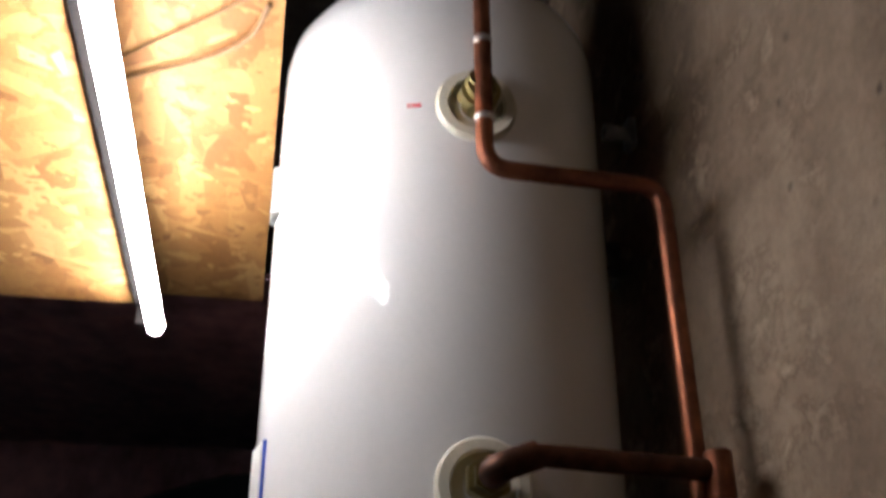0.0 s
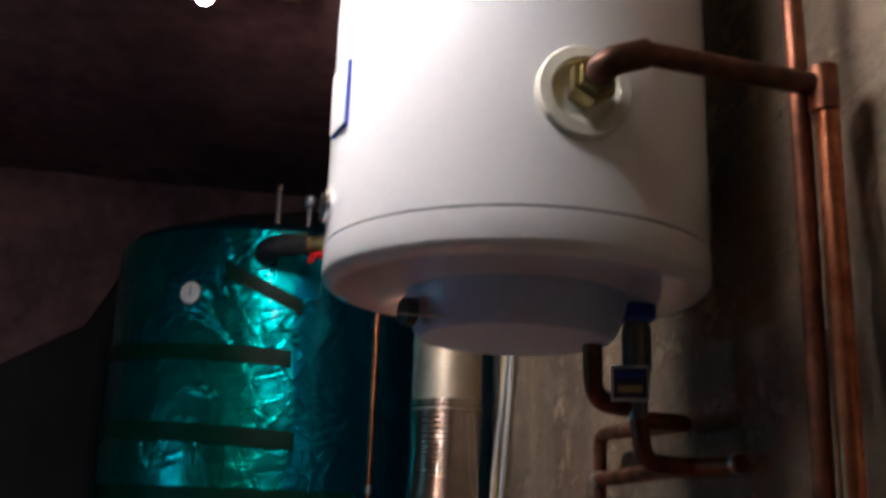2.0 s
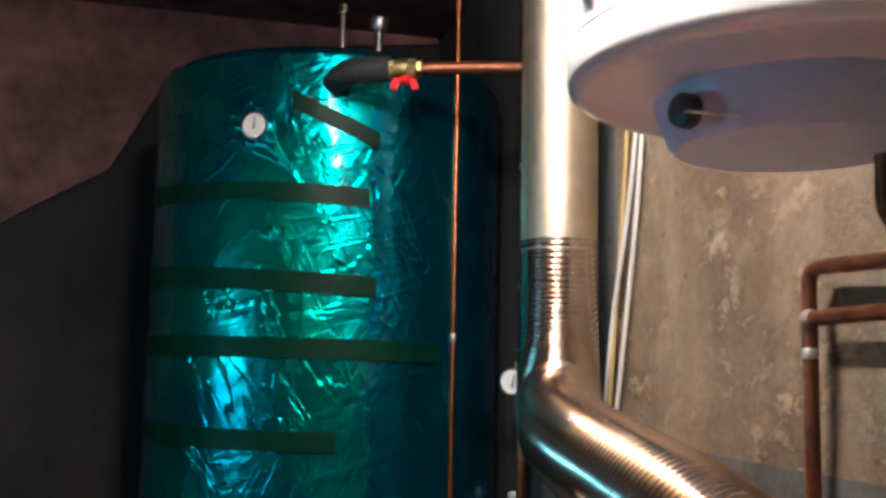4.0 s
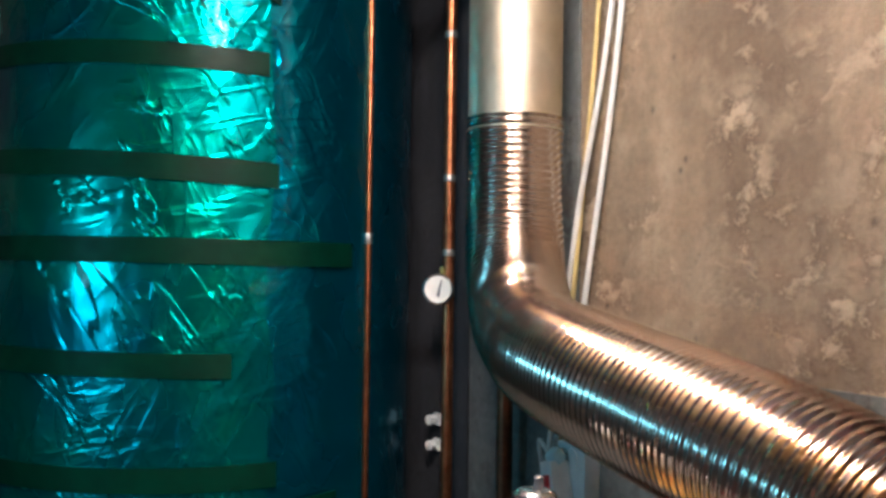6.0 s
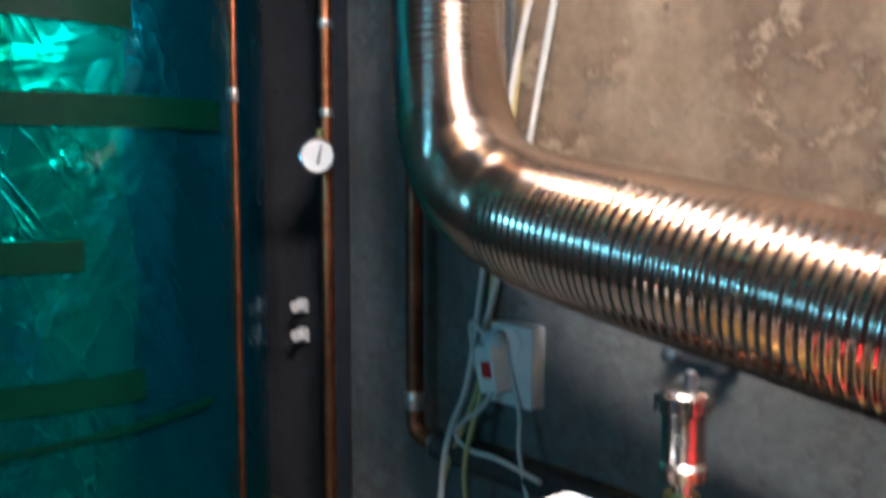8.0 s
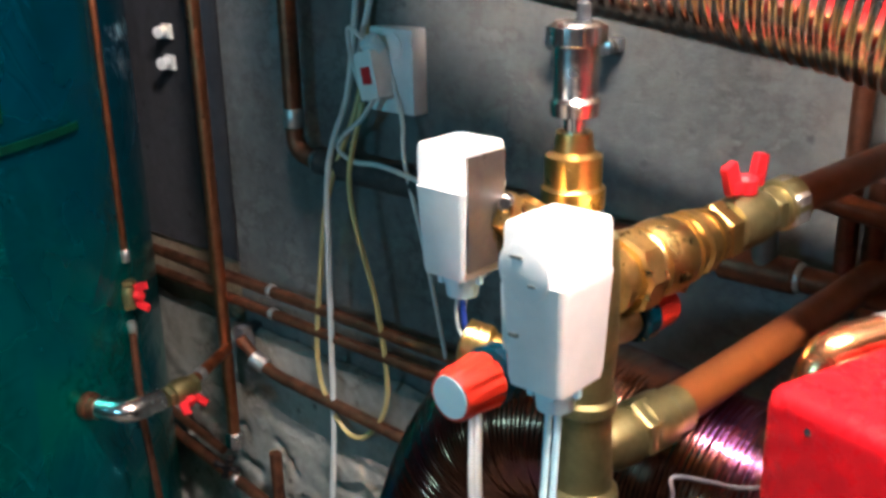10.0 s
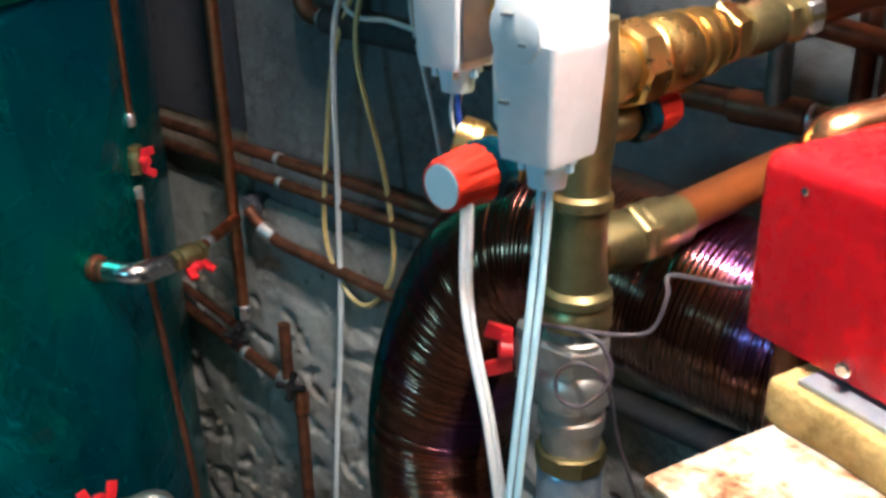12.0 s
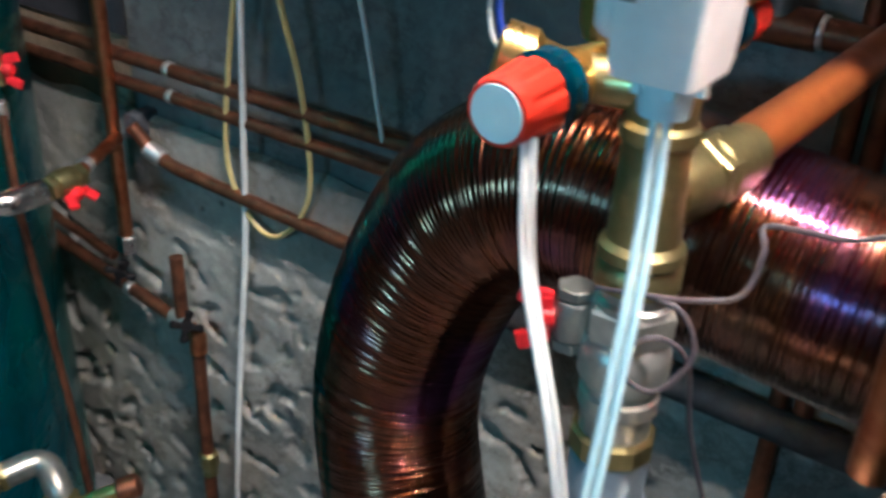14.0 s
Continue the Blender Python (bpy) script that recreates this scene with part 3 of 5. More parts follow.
def safety_group():
    g = thing("safety_group", (0.853, -0.118, 2.09), "safety valve group with dark fittings under the water heater", "valve")
    part("collar", Shape().turned((0.853, -0.118, 2.095), (0, 0, -1), [(0, 0.024), (0.018, 0.024), (0.022, 0.018)], 20), BLUE, g, "blue plastic collar")
    part("body", Shape().turned((0.853, -0.118, 2.075), (0, 0, -1), [(0, 0.014), (0.012, 0.018), (0.06, 0.018), (0.07, 0.014), (0.12, 0.012)], 20), CAST, g)
    tag = part("tag", Shape().box(pose(0.872, -0.135, 1.995, 0, 0, 62), (0.046, 0.006, 0.042), 0.002), WHITE, g, "small square label plate")
    part("print_field", Shape().box(pose(0.8745, -0.1362, 1.995, 0, 0, 62), (0.039, 0.003, 0.035), 0.0), INK, tag)
    part("print_bar", Shape().box(pose(0.876, -0.137, 2.005, 0, 0, 62), (0.034, 0.003, 0.006), 0.0), BLUE, tag)
    part("print_bar", Shape().box(pose(0.876, -0.137, 1.988, 0, 0, 62), (0.028, 0.003, 0.008), 0.0), YELLOWED, tag)
    part("screw", Shape().turned((0.853, -0.118, 1.966), (0, 0, -1), [(0, 0.009), (0.016, 0.009), (0.018, 0.005)], 6), BRASS, g)
    part("side_elbow", Shape().sweep(bent([(0.845, -0.172, 2.1), (0.842, -0.17, 1.975), (0.85, -0.118, 1.968)], 0.04), 0.012, 16), DULL_COPPER, g, "browned side elbow")
    part("union", Shape().turned((0.845, -0.172, 2.075), (0, 0, -1), [(0, 0.019), (0.025, 0.019)], 6), DARK, g)
    f = thing("cold_feed", (0.56, -0.045, 1.2), "browned copper feed pipes on the wall below the water heater", "pipe")
    part("rail", Shape().sweep(bent([(0.853, -0.118, 1.955), (0.85, -0.05, 1.955), (0.523, -0.036, 1.963), (0.523, -0.036, 0.7)], 0.025), 0.0105, 16), DULL_COPPER, f)
    part("rail", Shape().sweep(bent([(0.853, -0.118, 1.965), (0.853, -0.11, 1.905), (0.86, -0.05, 1.903), (0.935, -0.03, 1.905)], 0.02), 0.0105, 16), DULL_COPPER, f)
    part("rail", Shape().sweep([(0.86, -0.045, 1.903), (0.52, -0.04, 1.895)], 0.0105, 16), DULL_COPPER, f)
    for p, w in (((0.53, -0.041, 1.896), (1, 0, 0)), ((0.925, -0.031, 1.905), (1, 0, 0)), ((0.523, -0.036, 1.85), (0, 0, 1))):
        pipe_joint(p, w, 0.0105, SOLDER, f, 0.014)


safety_group()

# ---- buffer tank ----
TX, TY, TR = -0.942, -0.466, 0.45
T_TOP = 2.545


def on_tank(angle, z, out=0.0):
    return Vector((TX + (TR + out) * math.cos(angle), TY + (TR + out) * math.sin(angle), z))


def sheet(z0, z1, a0, a1, out, steps=48, rows=2, wave=0.0):
    """A curved strip round the tank with its own thickness; z0, z1 give its lower and upper edge at both ends."""
    s = Shape()
    rings = []
    for i in range(steps + 1):
        u = i / steps
        a = a0 + (a1 - a0) * u
        lo, hi = z0[0] + (z0[1] - z0[0]) * u, z1[0] + (z1[1] - z1[0]) * u
        sag = wave * math.sin(math.pi * u)
        ring = []
        for k in range(rows + 1):
            ring.append(on_tank(a, lo + (hi - lo) * k / rows + sag, out))
        for k in reversed(range(rows + 1)):
            ring.append(on_tank(a, lo + (hi - lo) * k / rows + sag, out - 0.003))
        rings.append(ring)
    return s.rings(rings)


def azimuth(y):
    """The angle on the tank's camera side at a given y."""
    return math.asin(max(-1.0, min(1.0, (y - TY) / TR)))


def buffer_tank():
    t = thing("buffer_tank", (TX, TY, FLOOR_Z), "tall buffer tank wrapped in crinkled green film with tape bands", "tank")
    part("jacket", Shape().turned((TX, TY, FLOOR_Z), (0, 0, 1), [(0, TR - 0.006), (T_TOP - FLOOR_Z - 0.025, TR - 0.006), (T_TOP - FLOOR_Z - 0.008, TR - 0.016), (T_TOP - FLOOR_Z, TR - 0.04), (T_TOP - FLOOR_Z, 0.02)], 96), NAVY, t, "dark blue vinyl jacket", flat=50)
    film = Shape()
    na, nz = 150, 190
    a0, a1 = radians(-150), azimuth(-0.435)
    for i in range(na + 1):
        for k in range(nz + 1):
            u, z = i / na, FLOOR_Z + 0.05 + (T_TOP - 0.03 - FLOOR_Z - 0.05) * k / nz
            a = a0 + (a1 + 0.05 * noise.noise(Vector((0.7, 2.0, z * 6))) - a0) * u
            p = Vector((a * 2.4 + z * 0.9, 0.2, z * 3.2 - a * 1.1))
            fold = abs(noise.noise(p * 2.1)) * 0.6 + abs(noise.noise(p * 5.3)) * 0.35
            film.v.append(tuple(on_tank(a, z, 0.003 - 0.0045 * fold)))
    for i in range(na):
        for k in range(nz):
            b = i * (nz + 1) + k
            film.f.append((b, b + nz + 1, b + nz + 2, b + 1))
    part("film", film, FILM, t, "green crinkled foil film", flat=180)
    low = Shape()
    a0, a1 = azimuth(-0.50), radians(84)
    for i in range(91):
        for k in range(101):
            a = a0 + (a1 - a0) * i / 90
            top = T_TOP - 0.05 - 0.06 * (i / 90) + 0.02 * noise.noise(Vector((a * 6, 1.5, 0)))
            z = FLOOR_Z + 0.05 + (top - FLOOR_Z - 0.05) * k / 100
            p = Vector((a * 1.7 + z * 0.9, 3.2, z * 2.6 - a * 0.8))
            low.v.append(tuple(on_tank(a, z, -0.003 - 0.003 * abs(noise.noise(p * 2.3)))))
    for i in range(90):
        for k in range(100):
            b = i * 101 + k
            low.f.append((b, b + 101, b + 102, b + 1))
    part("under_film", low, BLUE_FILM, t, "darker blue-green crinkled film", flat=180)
    # tape bands: lower edge, upper edge, where they end
    for zl, zr, y_end, w in ((2.235, 2.19, -0.445, 0.042), (2.04, 1.99, -0.424, 0.046), (1.86, 1.85, -0.27, 0.046), (1.66, 1.65, -0.503, 0.045), (1.44, 1.455, -0.42, 0.045)):
        part("tape_band", sheet((zl - w / 2, zr - w / 2), (zl + w / 2, zr + w / 2), radians(-130), azimuth(y_end), 0.006), TAPE, t, "strip of dark green tape")
    part("tape_band", sheet((2.388, 2.3), (2.428, 2.34), azimuth(-0.62), azimuth(-0.425), 0.006), TAPE, t, "slanting strip of dark green tape")
    part("tape_band", sheet((1.36, 1.40), (1.372, 1.412), azimuth(-0.75), azimuth(-0.3), 0.0075), TAPE, t, "strip of dark green tape")
    g = part("gauge", Shape().turned(on_tank(azimuth(-0.69), 2.345, -0.01), on_tank(azimuth(-0.69), 0, 1) - on_tank(azimuth(-0.69), 0, 0), [(0, 0.03), (0.03, 0.03), (0.031, 0.032), (0.036, 0.032), (0.037, 0.027)], 32), NICKEL, t, "round dial thermometer")
    a = azimuth(-0.69)
    n = Vector((math.cos(a), math.sin(a), 0))
    part("dial", Shape().turned(on_tank(a, 2.345, 0.0245), n, [(0, 0.0275), (0.003, 0.0275)], 32), WHITE, g)
    part("needle", Shape().sweep([on_tank(a, 2.345, 0.029) + Vector((0, 0, -0.008)), on_tank(a, 2.345, 0.029) + Vector((-n.y, n.x, 0)) * 0.003 + Vector((0, 0, 0.02))], [0.0025, 0.001], 6), INK, g)


buffer_tank()


def ball_valve(name, at, way, r, lever, label, lever_mat=None, body=None, scale=1.0):
    """A two-ended ball valve along way, with a winged lever on the side given."""
    at, w, l = Vector(at), Vector(way).normalized(), Vector(lever).normalized()
    v = thing(name, at, label, "valve", "ball valves")
    body = body or OLD_BRASS
    part("body", Shape().turned(at - w * r * 3.0, w, [(0, r * 1.15), (r * 1.0, r * 1.15), (r * 1.2, r * 1.7), (r * 2.2, r * 1.9), (r * 3.8, r * 1.9), (r * 4.8, r * 1.7), (r * 5.0, r * 1.15), (r * 6, r * 1.15)], 20), body, v)
    for s in (-1, 1):
        part("nut", Shape().turned(at + w * (s * r * 2.6 - r * 0.5), w, [(0, r * 1.6), (r * 0.1, r * 1.75), (r * 0.9, r * 1.75), (r, r * 1.6)], 6), body, v)
    part("stem", Shape().turned(at, l, [(0, r * 0.6), (r * 2.4, r * 0.6), (r * 2.5, r * 0.4)], 12), NICKEL, v)
    up = l.cross(w).normalized()
    wing = Shape()
    k = r * scale
    axes = Matrix((w, up, l)).transposed().to_4x4()
    hub = at + l * r * 2.5
    wing.box(Matrix.Translation(hub) @ axes, (k * 3.4, k * 0.95, k * 0.9), k * 0.2)
    for s in (-1, 1):
        wing.box(Matrix.Translation(hub + w * s * k * 1.65 + l * k * 0.75) @ axes @ Matrix.Rotation(s * 0.3, 4, "Y"), (k * 1.35, k * 0.7, k * 2.3), k * 0.3)
    wing.turned(at + l * r * 1.9, l, [(0, k * 0.9), (k * 1.0, k * 0.95), (k * 1.3, k * 0.6)], 14)
    part("lever", wing, lever_mat or RED, v, "red winged lever")
    return v


def tank_outlet():
    o = thing("tank_outlet", (-0.5, -0.528, 2.45), "black sleeved outlet pipe leaving the buffer tank near its top", "pipe")
    part("sleeve", Shape().sweep(bent([(-0.52, -0.53, 2.45), (-0.40, -0.52, 2.45), (-0.36, -0.43, 2.452)], 0.05), 0.028, 20), RUBBER, o, "black foam sleeve")
    part("union", Shape().turned((-0.375, -0.462, 2.451), (0.35, 0.94, 0), [(0, 0.024), (0.03, 0.024), (0.032, 0.02), (0.07, 0.02), (0.072, 0.025), (0.09, 0.025)], 8), OLD_BRASS, o)
    part("run", Shape().sweep(bent([(-0.345, -0.38, 2.452), (-0.30, -0.25, 2.455), (-0.25, -0.05, 2.46), (0.7, -0.04, 2.46)], 0.05), 0.014, 16), DULL_COPPER, o)
    ball_valve("ball_valve", (-0.352, -0.40, 2.452), (0.35, 0.94, 0), 0.012, (0.3, -0.1, -1), "brass ball valve with a red lever at the tank outlet")
    p = thing("air_pipe", (-0.5, -0.52, 2.54), "thin standing pipe on top of the buffer tank", "pipe")
    part("riser", Shape().sweep([(-0.60, -0.50, 2.53), (-0.60, -0.50, 2.66)], 0.008, 12), GREY_STEEL, p)
    part("cap", Shape().turned((-0.60, -0.50, 2.65), (0, 0, 1), [(0, 0.012), (0.02, 0.012), (0.022, 0.008)], 12), NICKEL, p)
    q = thing("air_pipe", (-0.55, -0.42, 2.54), "short vent fitting with a round cap on the buffer tank", "pipe")
    part("riser", Shape().sweep([(-0.56, -0.42, 2.53), (-0.56, -0.42, 2.62)], 0.009, 12), GREY_STEEL, q)
    part("cap", Shape().turned((-0.56, -0.42, 2.60), (0, 0, 1), [(0, 0.015), (0.01, 0.022), (0.03, 0.022), (0.036, 0.012)], 16), GREY_STEEL, q)


tank_outlet()

# ---- upright pipes along the wall ----
def hand_wheel(parent, at, way, size):
    """A small black wheel with four lobes on a short stem."""
    at, w = Vector(at), Vector(way).normalized()
    side = w.orthogonal().normalized()
    up = w.cross(side)
    s = Shape().turned(at, w, [(0, size * 0.3), (size * 1.3, size * 0.3), (size * 1.35, size * 0.5), (size * 1.8, size * 0.45)], 12)
    hub = at + w * size * 1.5
    for k in range(4):
        a = 0.5 + math.tau * k / 4
        out = side * math.cos(a) + up * math.sin(a)
        s.sweep([hub, hub + out * size * 0.6, hub + out * size * 1.15, hub + out * size * 1.3], [size * 0.3, size * 0.26, size * 0.36, size * 0.2], 8)
    part("hand_wheel", s, BLACK, parent, "black four-lobed hand wheel")


def upright_pipes():
    c = thing("riser_pipe", (-0.546, -0.059, 0.7), "tarnished copper riser beside the green tank with a dial", "pipe")
    part("run", Shape().sweep([(-0.546, -0.059, ROOF_Z), (-0.546, -0.059, 0.76)], 0.0115, 18), COPPER, c)
    for z in (2.01, 2.3, 1.86):
        pipe_joint((-0.546, -0.059, z), (0, 0, 1), 0.0115, SOLDER, c, 0.014)
    part("valve_head", Shape().turned((-0.546, -0.059, 0.745), (0, 0, 1), [(0, 0.012), (0.004, 0.018), (0.03, 0.018), (0.034, 0.012)], 6), NICKEL, c)
    hand_wheel(c, (-0.535, -0.075, 0.735), (0.5, -0.8, -0.1), 0.02)
    g = thing("pressure_gauge", (-0.54, -0.1, 1.78), "round white pressure gauge on the copper riser", "gauge")
    way = Vector((0.86, -0.5, 0.05)).normalized()
    at = Vector((-0.548, -0.078, 1.786))
    part("case", Shape().turned(at, way, [(0, 0.028), (0.02, 0.031), (0.024, 0.031), (0.026, 0.027), (0.022, 0.026)], 32), NICKEL, g)
    part("dial", Shape().turned(at + way * 0.019, way, [(0, 0.027), (0.005, 0.027)], 32), WHITE, g)
    part("needle", Shape().sweep([at + way * 0.027 + Vector((0, 0, -0.014)), at + way * 0.027 + Vector((0.004, 0.006, 0.018))], [0.0028, 0.001], 6), INK, g)
    part("connector", Shape().turned((-0.546, -0.07, 1.812), (0, 0, 1), [(0, 0.006), (0.012, 0.008), (0.02, 0.008)], 12), BRASS, g)
    t = thing("thin_pipe", (-0.564, -0.224, 1.2), "thin copper pipe in front of the green tank", "pipe")
    part("run", Shape().sweep([(-0.564, -0.224, ROOF_Z), (-0.564, -0.224, 1.9), (-0.564, -0.224, 1.17)], 0.0062, 14), COPPER, t)
    part("run", Shape().sweep([(-0.55, -0.236, 1.04), (-0.528, -0.25, 0.9), (-0.492, -0.24, 0.5), (-0.47, -0.24, FLOOR_Z)], 0.0065, 14), DULL_COPPER, t)
    for z in (1.885, 1.17):
        pipe_joint((-0.564, -0.224, z), (0, 0, 1), 0.0062, SOLDER, t, 0.022)
    pipe_joint((-0.551, -0.235, 1.045), (0.1, -0.1, 1), 0.0065, SOLDER, t, 0.03)
    ball_valve("ball_valve", (-0.557, -0.23, 1.105), (-0.08, 0.06, 1), 0.0078, (0.85, 0.35, 0), "small brass ball valve with a red lever on the thin pipe", scale=1.3)
    d = thing("elbow_pipe", (-0.322, -0.047, 1.3), "browned copper drop pipe that turns into a black sleeved run", "pipe")
    part("drop", Shape().sweep(bent([(-0.322, -0.047, 2.0), (-0.322, -0.047, 1.345), (-0.25, -0.047, 1.338)], 0.032), 0.0145, 20), DULL_COPPER, d)
    pipe_joint((-0.322, -0.047, 1.40), (0, 0, 1), 0.0145, SOLDER, d, 0.03)
    pipe_joint((-0.272, -0.047, 1.34), (1, 0, 0), 0.0145, SOLDER, d, 0.012)
    part("sleeve", Shape().sweep([(-0.265, -0.047, 1.34), (-0.1, -0.047, 1.336), (0.1, -0.047, 1.333)], 0.0215, 20), RUBBER, d, "black foam sleeve")
    part("run", Shape().sweep([(0.09, -0.047, 1.333), (0.9, -0.045, 1.32)], 0.0145, 18), DULL_COPPER, d)


upright_pipes()


def wall_runs():
    for z, r, x1, mat, txt in ((1.088, 0.0105, 0.95, DULL_COPPER, "browned copper pipe run along the wall"), (1.046, 0.0095, 0.95, DULL_COPPER, "lower browned copper pipe run along the wall")):
        p = thing("wall_pipe", (0.0, -0.04, z), txt, "pipe", "pipe runs on the wall")
        part("run", Shape().sweep([(-1.1, -0.042, z), (-0.3, -0.042, z - 0.001), (x1, -0.042, z)], r, 16), mat, p)
        for x in (-0.42, 0.15):
            pipe_joint((x, -0.042, z), (1, 0, 0), r, SOLDER, p, 0.012)
    p = thing("wall_pipe", (-0.2, -0.05, 0.93), "browned copper branch with a soldered tee on the wall", "pipe", "pipe runs on the wall")
    part("run", Shape().sweep(bent([(-0.50, -0.06, 0.985), (-0.475, -0.045, 0.945), (-0.43, -0.045, 0.93), (-0.05, -0.045, 0.915), (0.18, -0.045, 0.912)], 0.02), 0.0105, 16), DULL_COPPER, p)
    part("sleeve", Shape().sweep([(0.16, -0.047, 0.912), (0.95, -0.047, 0.9)], 0.02, 16), RUBBER, p, "black foam sleeve")
    part("fitting", Shape().turned((-0.48, -0.05, 0.95), (0.8, 0.2, -0.4), [(0, 0.012), (0.003, 0.016), (0.03, 0.016), (0.033, 0.012)], 14), SOLDER, p)
    part("clip", block(-0.53, -0.505, -0.05, 0.0, 0.955, 0.995, 0.004), DARK, p, "dark pipe clip")
    q = thing("wall_pipe", (-0.5, -0.05, 0.66), "low browned copper pipe with tee and drop on the footing", "pipe", "pipe runs on the wall")
    part("run", Shape().sweep(bent([(-1.1, -0.05, 0.73), (-0.79, -0.05, 0.70), (-0.47, -0.055, 0.655), (-0.39, -0.06, 0.645), (-0.388, -0.062, 0.45), (-0.385, -0.062, FLOOR_Z)], 0.02), 0.0115, 16), DULL_COPPER, q)
    part("run", Shape().sweep([(-1.1, -0.045, 0.77), (-0.79, -0.045, 0.74), (-0.6, -0.05, 0.715)], 0.009, 14), DULL_COPPER, q)
    part("stub", Shape().sweep([(-0.425, -0.058, 0.66), (-0.43, -0.055, 0.775)], 0.0115, 16), DULL_COPPER, q)
    part("tee", Shape().turned((-0.45, -0.057, 0.66), (1, 0, -0.15), [(0, 0.012), (0.003, 0.0155), (0.045, 0.0155), (0.048, 0.012)], 16), SOLDER, q)
    part("elbow", Shape().sweep(bent([(-0.405, -0.06, 0.648), (-0.388, -0.06, 0.643), (-0.388, -0.061, 0.61)], 0.014), 0.0145, 16), COPPER, q)
    hand_wheel(q, (-0.408, -0.065, 0.665), (0.75, -0.6, 0.3), 0.021)
    pipe_joint((-0.56, -0.055, 0.667), (1, 0, -0.14), 0.0115, SOLDER, q, 0.014)


wall_runs()

CLIP_X = -0.708
for z in (1.503, 1.448):
    clip = thing("pipe_clip", (CLIP_X, -0.01, z), "small pale plastic pipe clip on the wall", "bracket", "pipe clips")
    part("base", block(CLIP_X - 0.014, CLIP_X + 0.014, -0.012, 0.0, z - 0.013, z + 0.013, 0.003), WHITE, clip)
    part("jaw", Shape().turned((CLIP_X, -0.01, z), (0.3, -1, 0), [(0, 0.009), (0.012, 0.011), (0.022, 0.011), (0.023, 0.006)], 12), WHITE, clip)


bar = thing("pipe_bracket", (0.188, -0.01, 1.545), "small grey mounting rail with two clips on the wall", "bracket")
part("rail", block(0.14, 0.236, -0.016, -0.004, 1.537, 1.553, 0.002), GREY_STEEL, bar)
for x in (0.152, 0.224):
    part("jaw", Shape().turned((x, -0.014, 1.545), (0, -1, 0), [(0, 0.009), (0.012, 0.011), (0.02, 0.011), (0.022, 0.006)], 12), GREY_STEEL, bar)


def socket():
    s = thing("wall_socket", (-0.12, 0, 1.485), "white double wall socket plate with a plug in it", "socket")
    part("plate", block(-0.165, -0.08, -0.032, 0.0, 1.427, 1.546, 0.006), WHITE, s)
    part("well", Shape().turned((-0.12, -0.028, 1.52), (0, -1, 0), [(0, 0.021), (0.006, 0.021), (0.0061, 0.018), (0.002, 0.017)], 28), WHITE, s)
    p = thing("plug", (-0.137, -0.06, 1.485), "white plug with a red rocker switch and looped cable", "plug")
    part("body", Shape().box(pose(-0.137, -0.05, 1.483, 0, -12, 0), (0.038, 0.036, 0.068), 0.006), WHITE, p)
    part("collar", Shape().turned((-0.137, -0.045, 1.515), (-0.15, -0.4, 0.6), [(0, 0.016), (0.02, 0.014), (0.024, 0.008)], 16), PALE_BLUE, p)
    part("switch", Shape().box(pose(-0.133, -0.069, 1.484, 0, -12, 0), (0.015, 0.006, 0.024), 0.0015), RED, p, "red rocker switch")
    for path in ([(-0.145, -0.06, 1.53), (-0.175, -0.06, 1.545), (-0.182, -0.05, 1.50), (-0.165, -0.05, 1.46)],):
        part("cord", Shape().sweep(spline(path), 0.0035, 8), CABLE, p)


socket()


def cables():
    runs = (([(-0.03, -0.012, ROOF_Z), (-0.069, -0.014, 2.37), (-0.126, -0.016, 1.905), (-0.165, -0.018, 1.66), (-0.195, -0.025, 1.45), (-0.222, -0.07, 1.31), (-0.28, -0.05, 1.15), (-0.305, -0.045, 0.98), (-0.262, -0.045, 0.895), (-0.205, -0.045, 0.885), (-0.145, -0.045, 0.97), (-0.15, -0.05, 1.12), (-0.178, -0.07, 1.31), (-0.17, -0.045, 1.44)], 0.0042, YELLOWED, "yellowed cable hanging down the wall in a loose loop"),
            ([(0.03, -0.012, ROOF_Z), (-0.024, -0.014, 2.36), (-0.126, -0.022, 1.905), (-0.19, -0.02, 1.63), (-0.215, -0.03, 1.45), (-0.222, -0.072, 1.33), (-0.262, -0.05, 1.05), (-0.28, -0.045, 0.83), (-0.32, -0.045, 0.5), (-0.352, -0.05, FLOOR_Z)], 0.0048, CABLE, "white cable running down the wall to the floor"),
            ([(0.06, -0.012, ROOF_Z), (0.0, -0.014, 2.352), (-0.1, -0.016, 1.818), (-0.16, -0.018, 1.62), (-0.185, -0.025, 1.529), (-0.175, -0.045, 1.50)], 0.0048, CABLE, "white cable running down the wall to the socket"),
            ([(-0.128, -0.06, 1.455), (-0.16, -0.055, 1.42), (-0.215, -0.055, 1.375), (-0.18, -0.06, 1.355), (-0.11, -0.07, 1.36), (-0.02, -0.075, 1.35)], 0.0038, CABLE, "white plug cable looped over the sleeved pipe"),
            ([(-0.118, -0.035, 1.478), (-0.095, -0.04, 1.42), (-0.074, -0.06, 1.369), (-0.03, -0.07, 1.25), (-0.013, -0.05, 1.087)], 0.0032, CABLE, "thin white cable below the socket"))
    for path, r, mat, txt in runs:
        solid("cable", Shape().sweep(spline(path, 14), r, 8), mat, txt, "cable", group="cables on the wall")


cables()


# ---- air duct ----
DUCT_R = 0.079


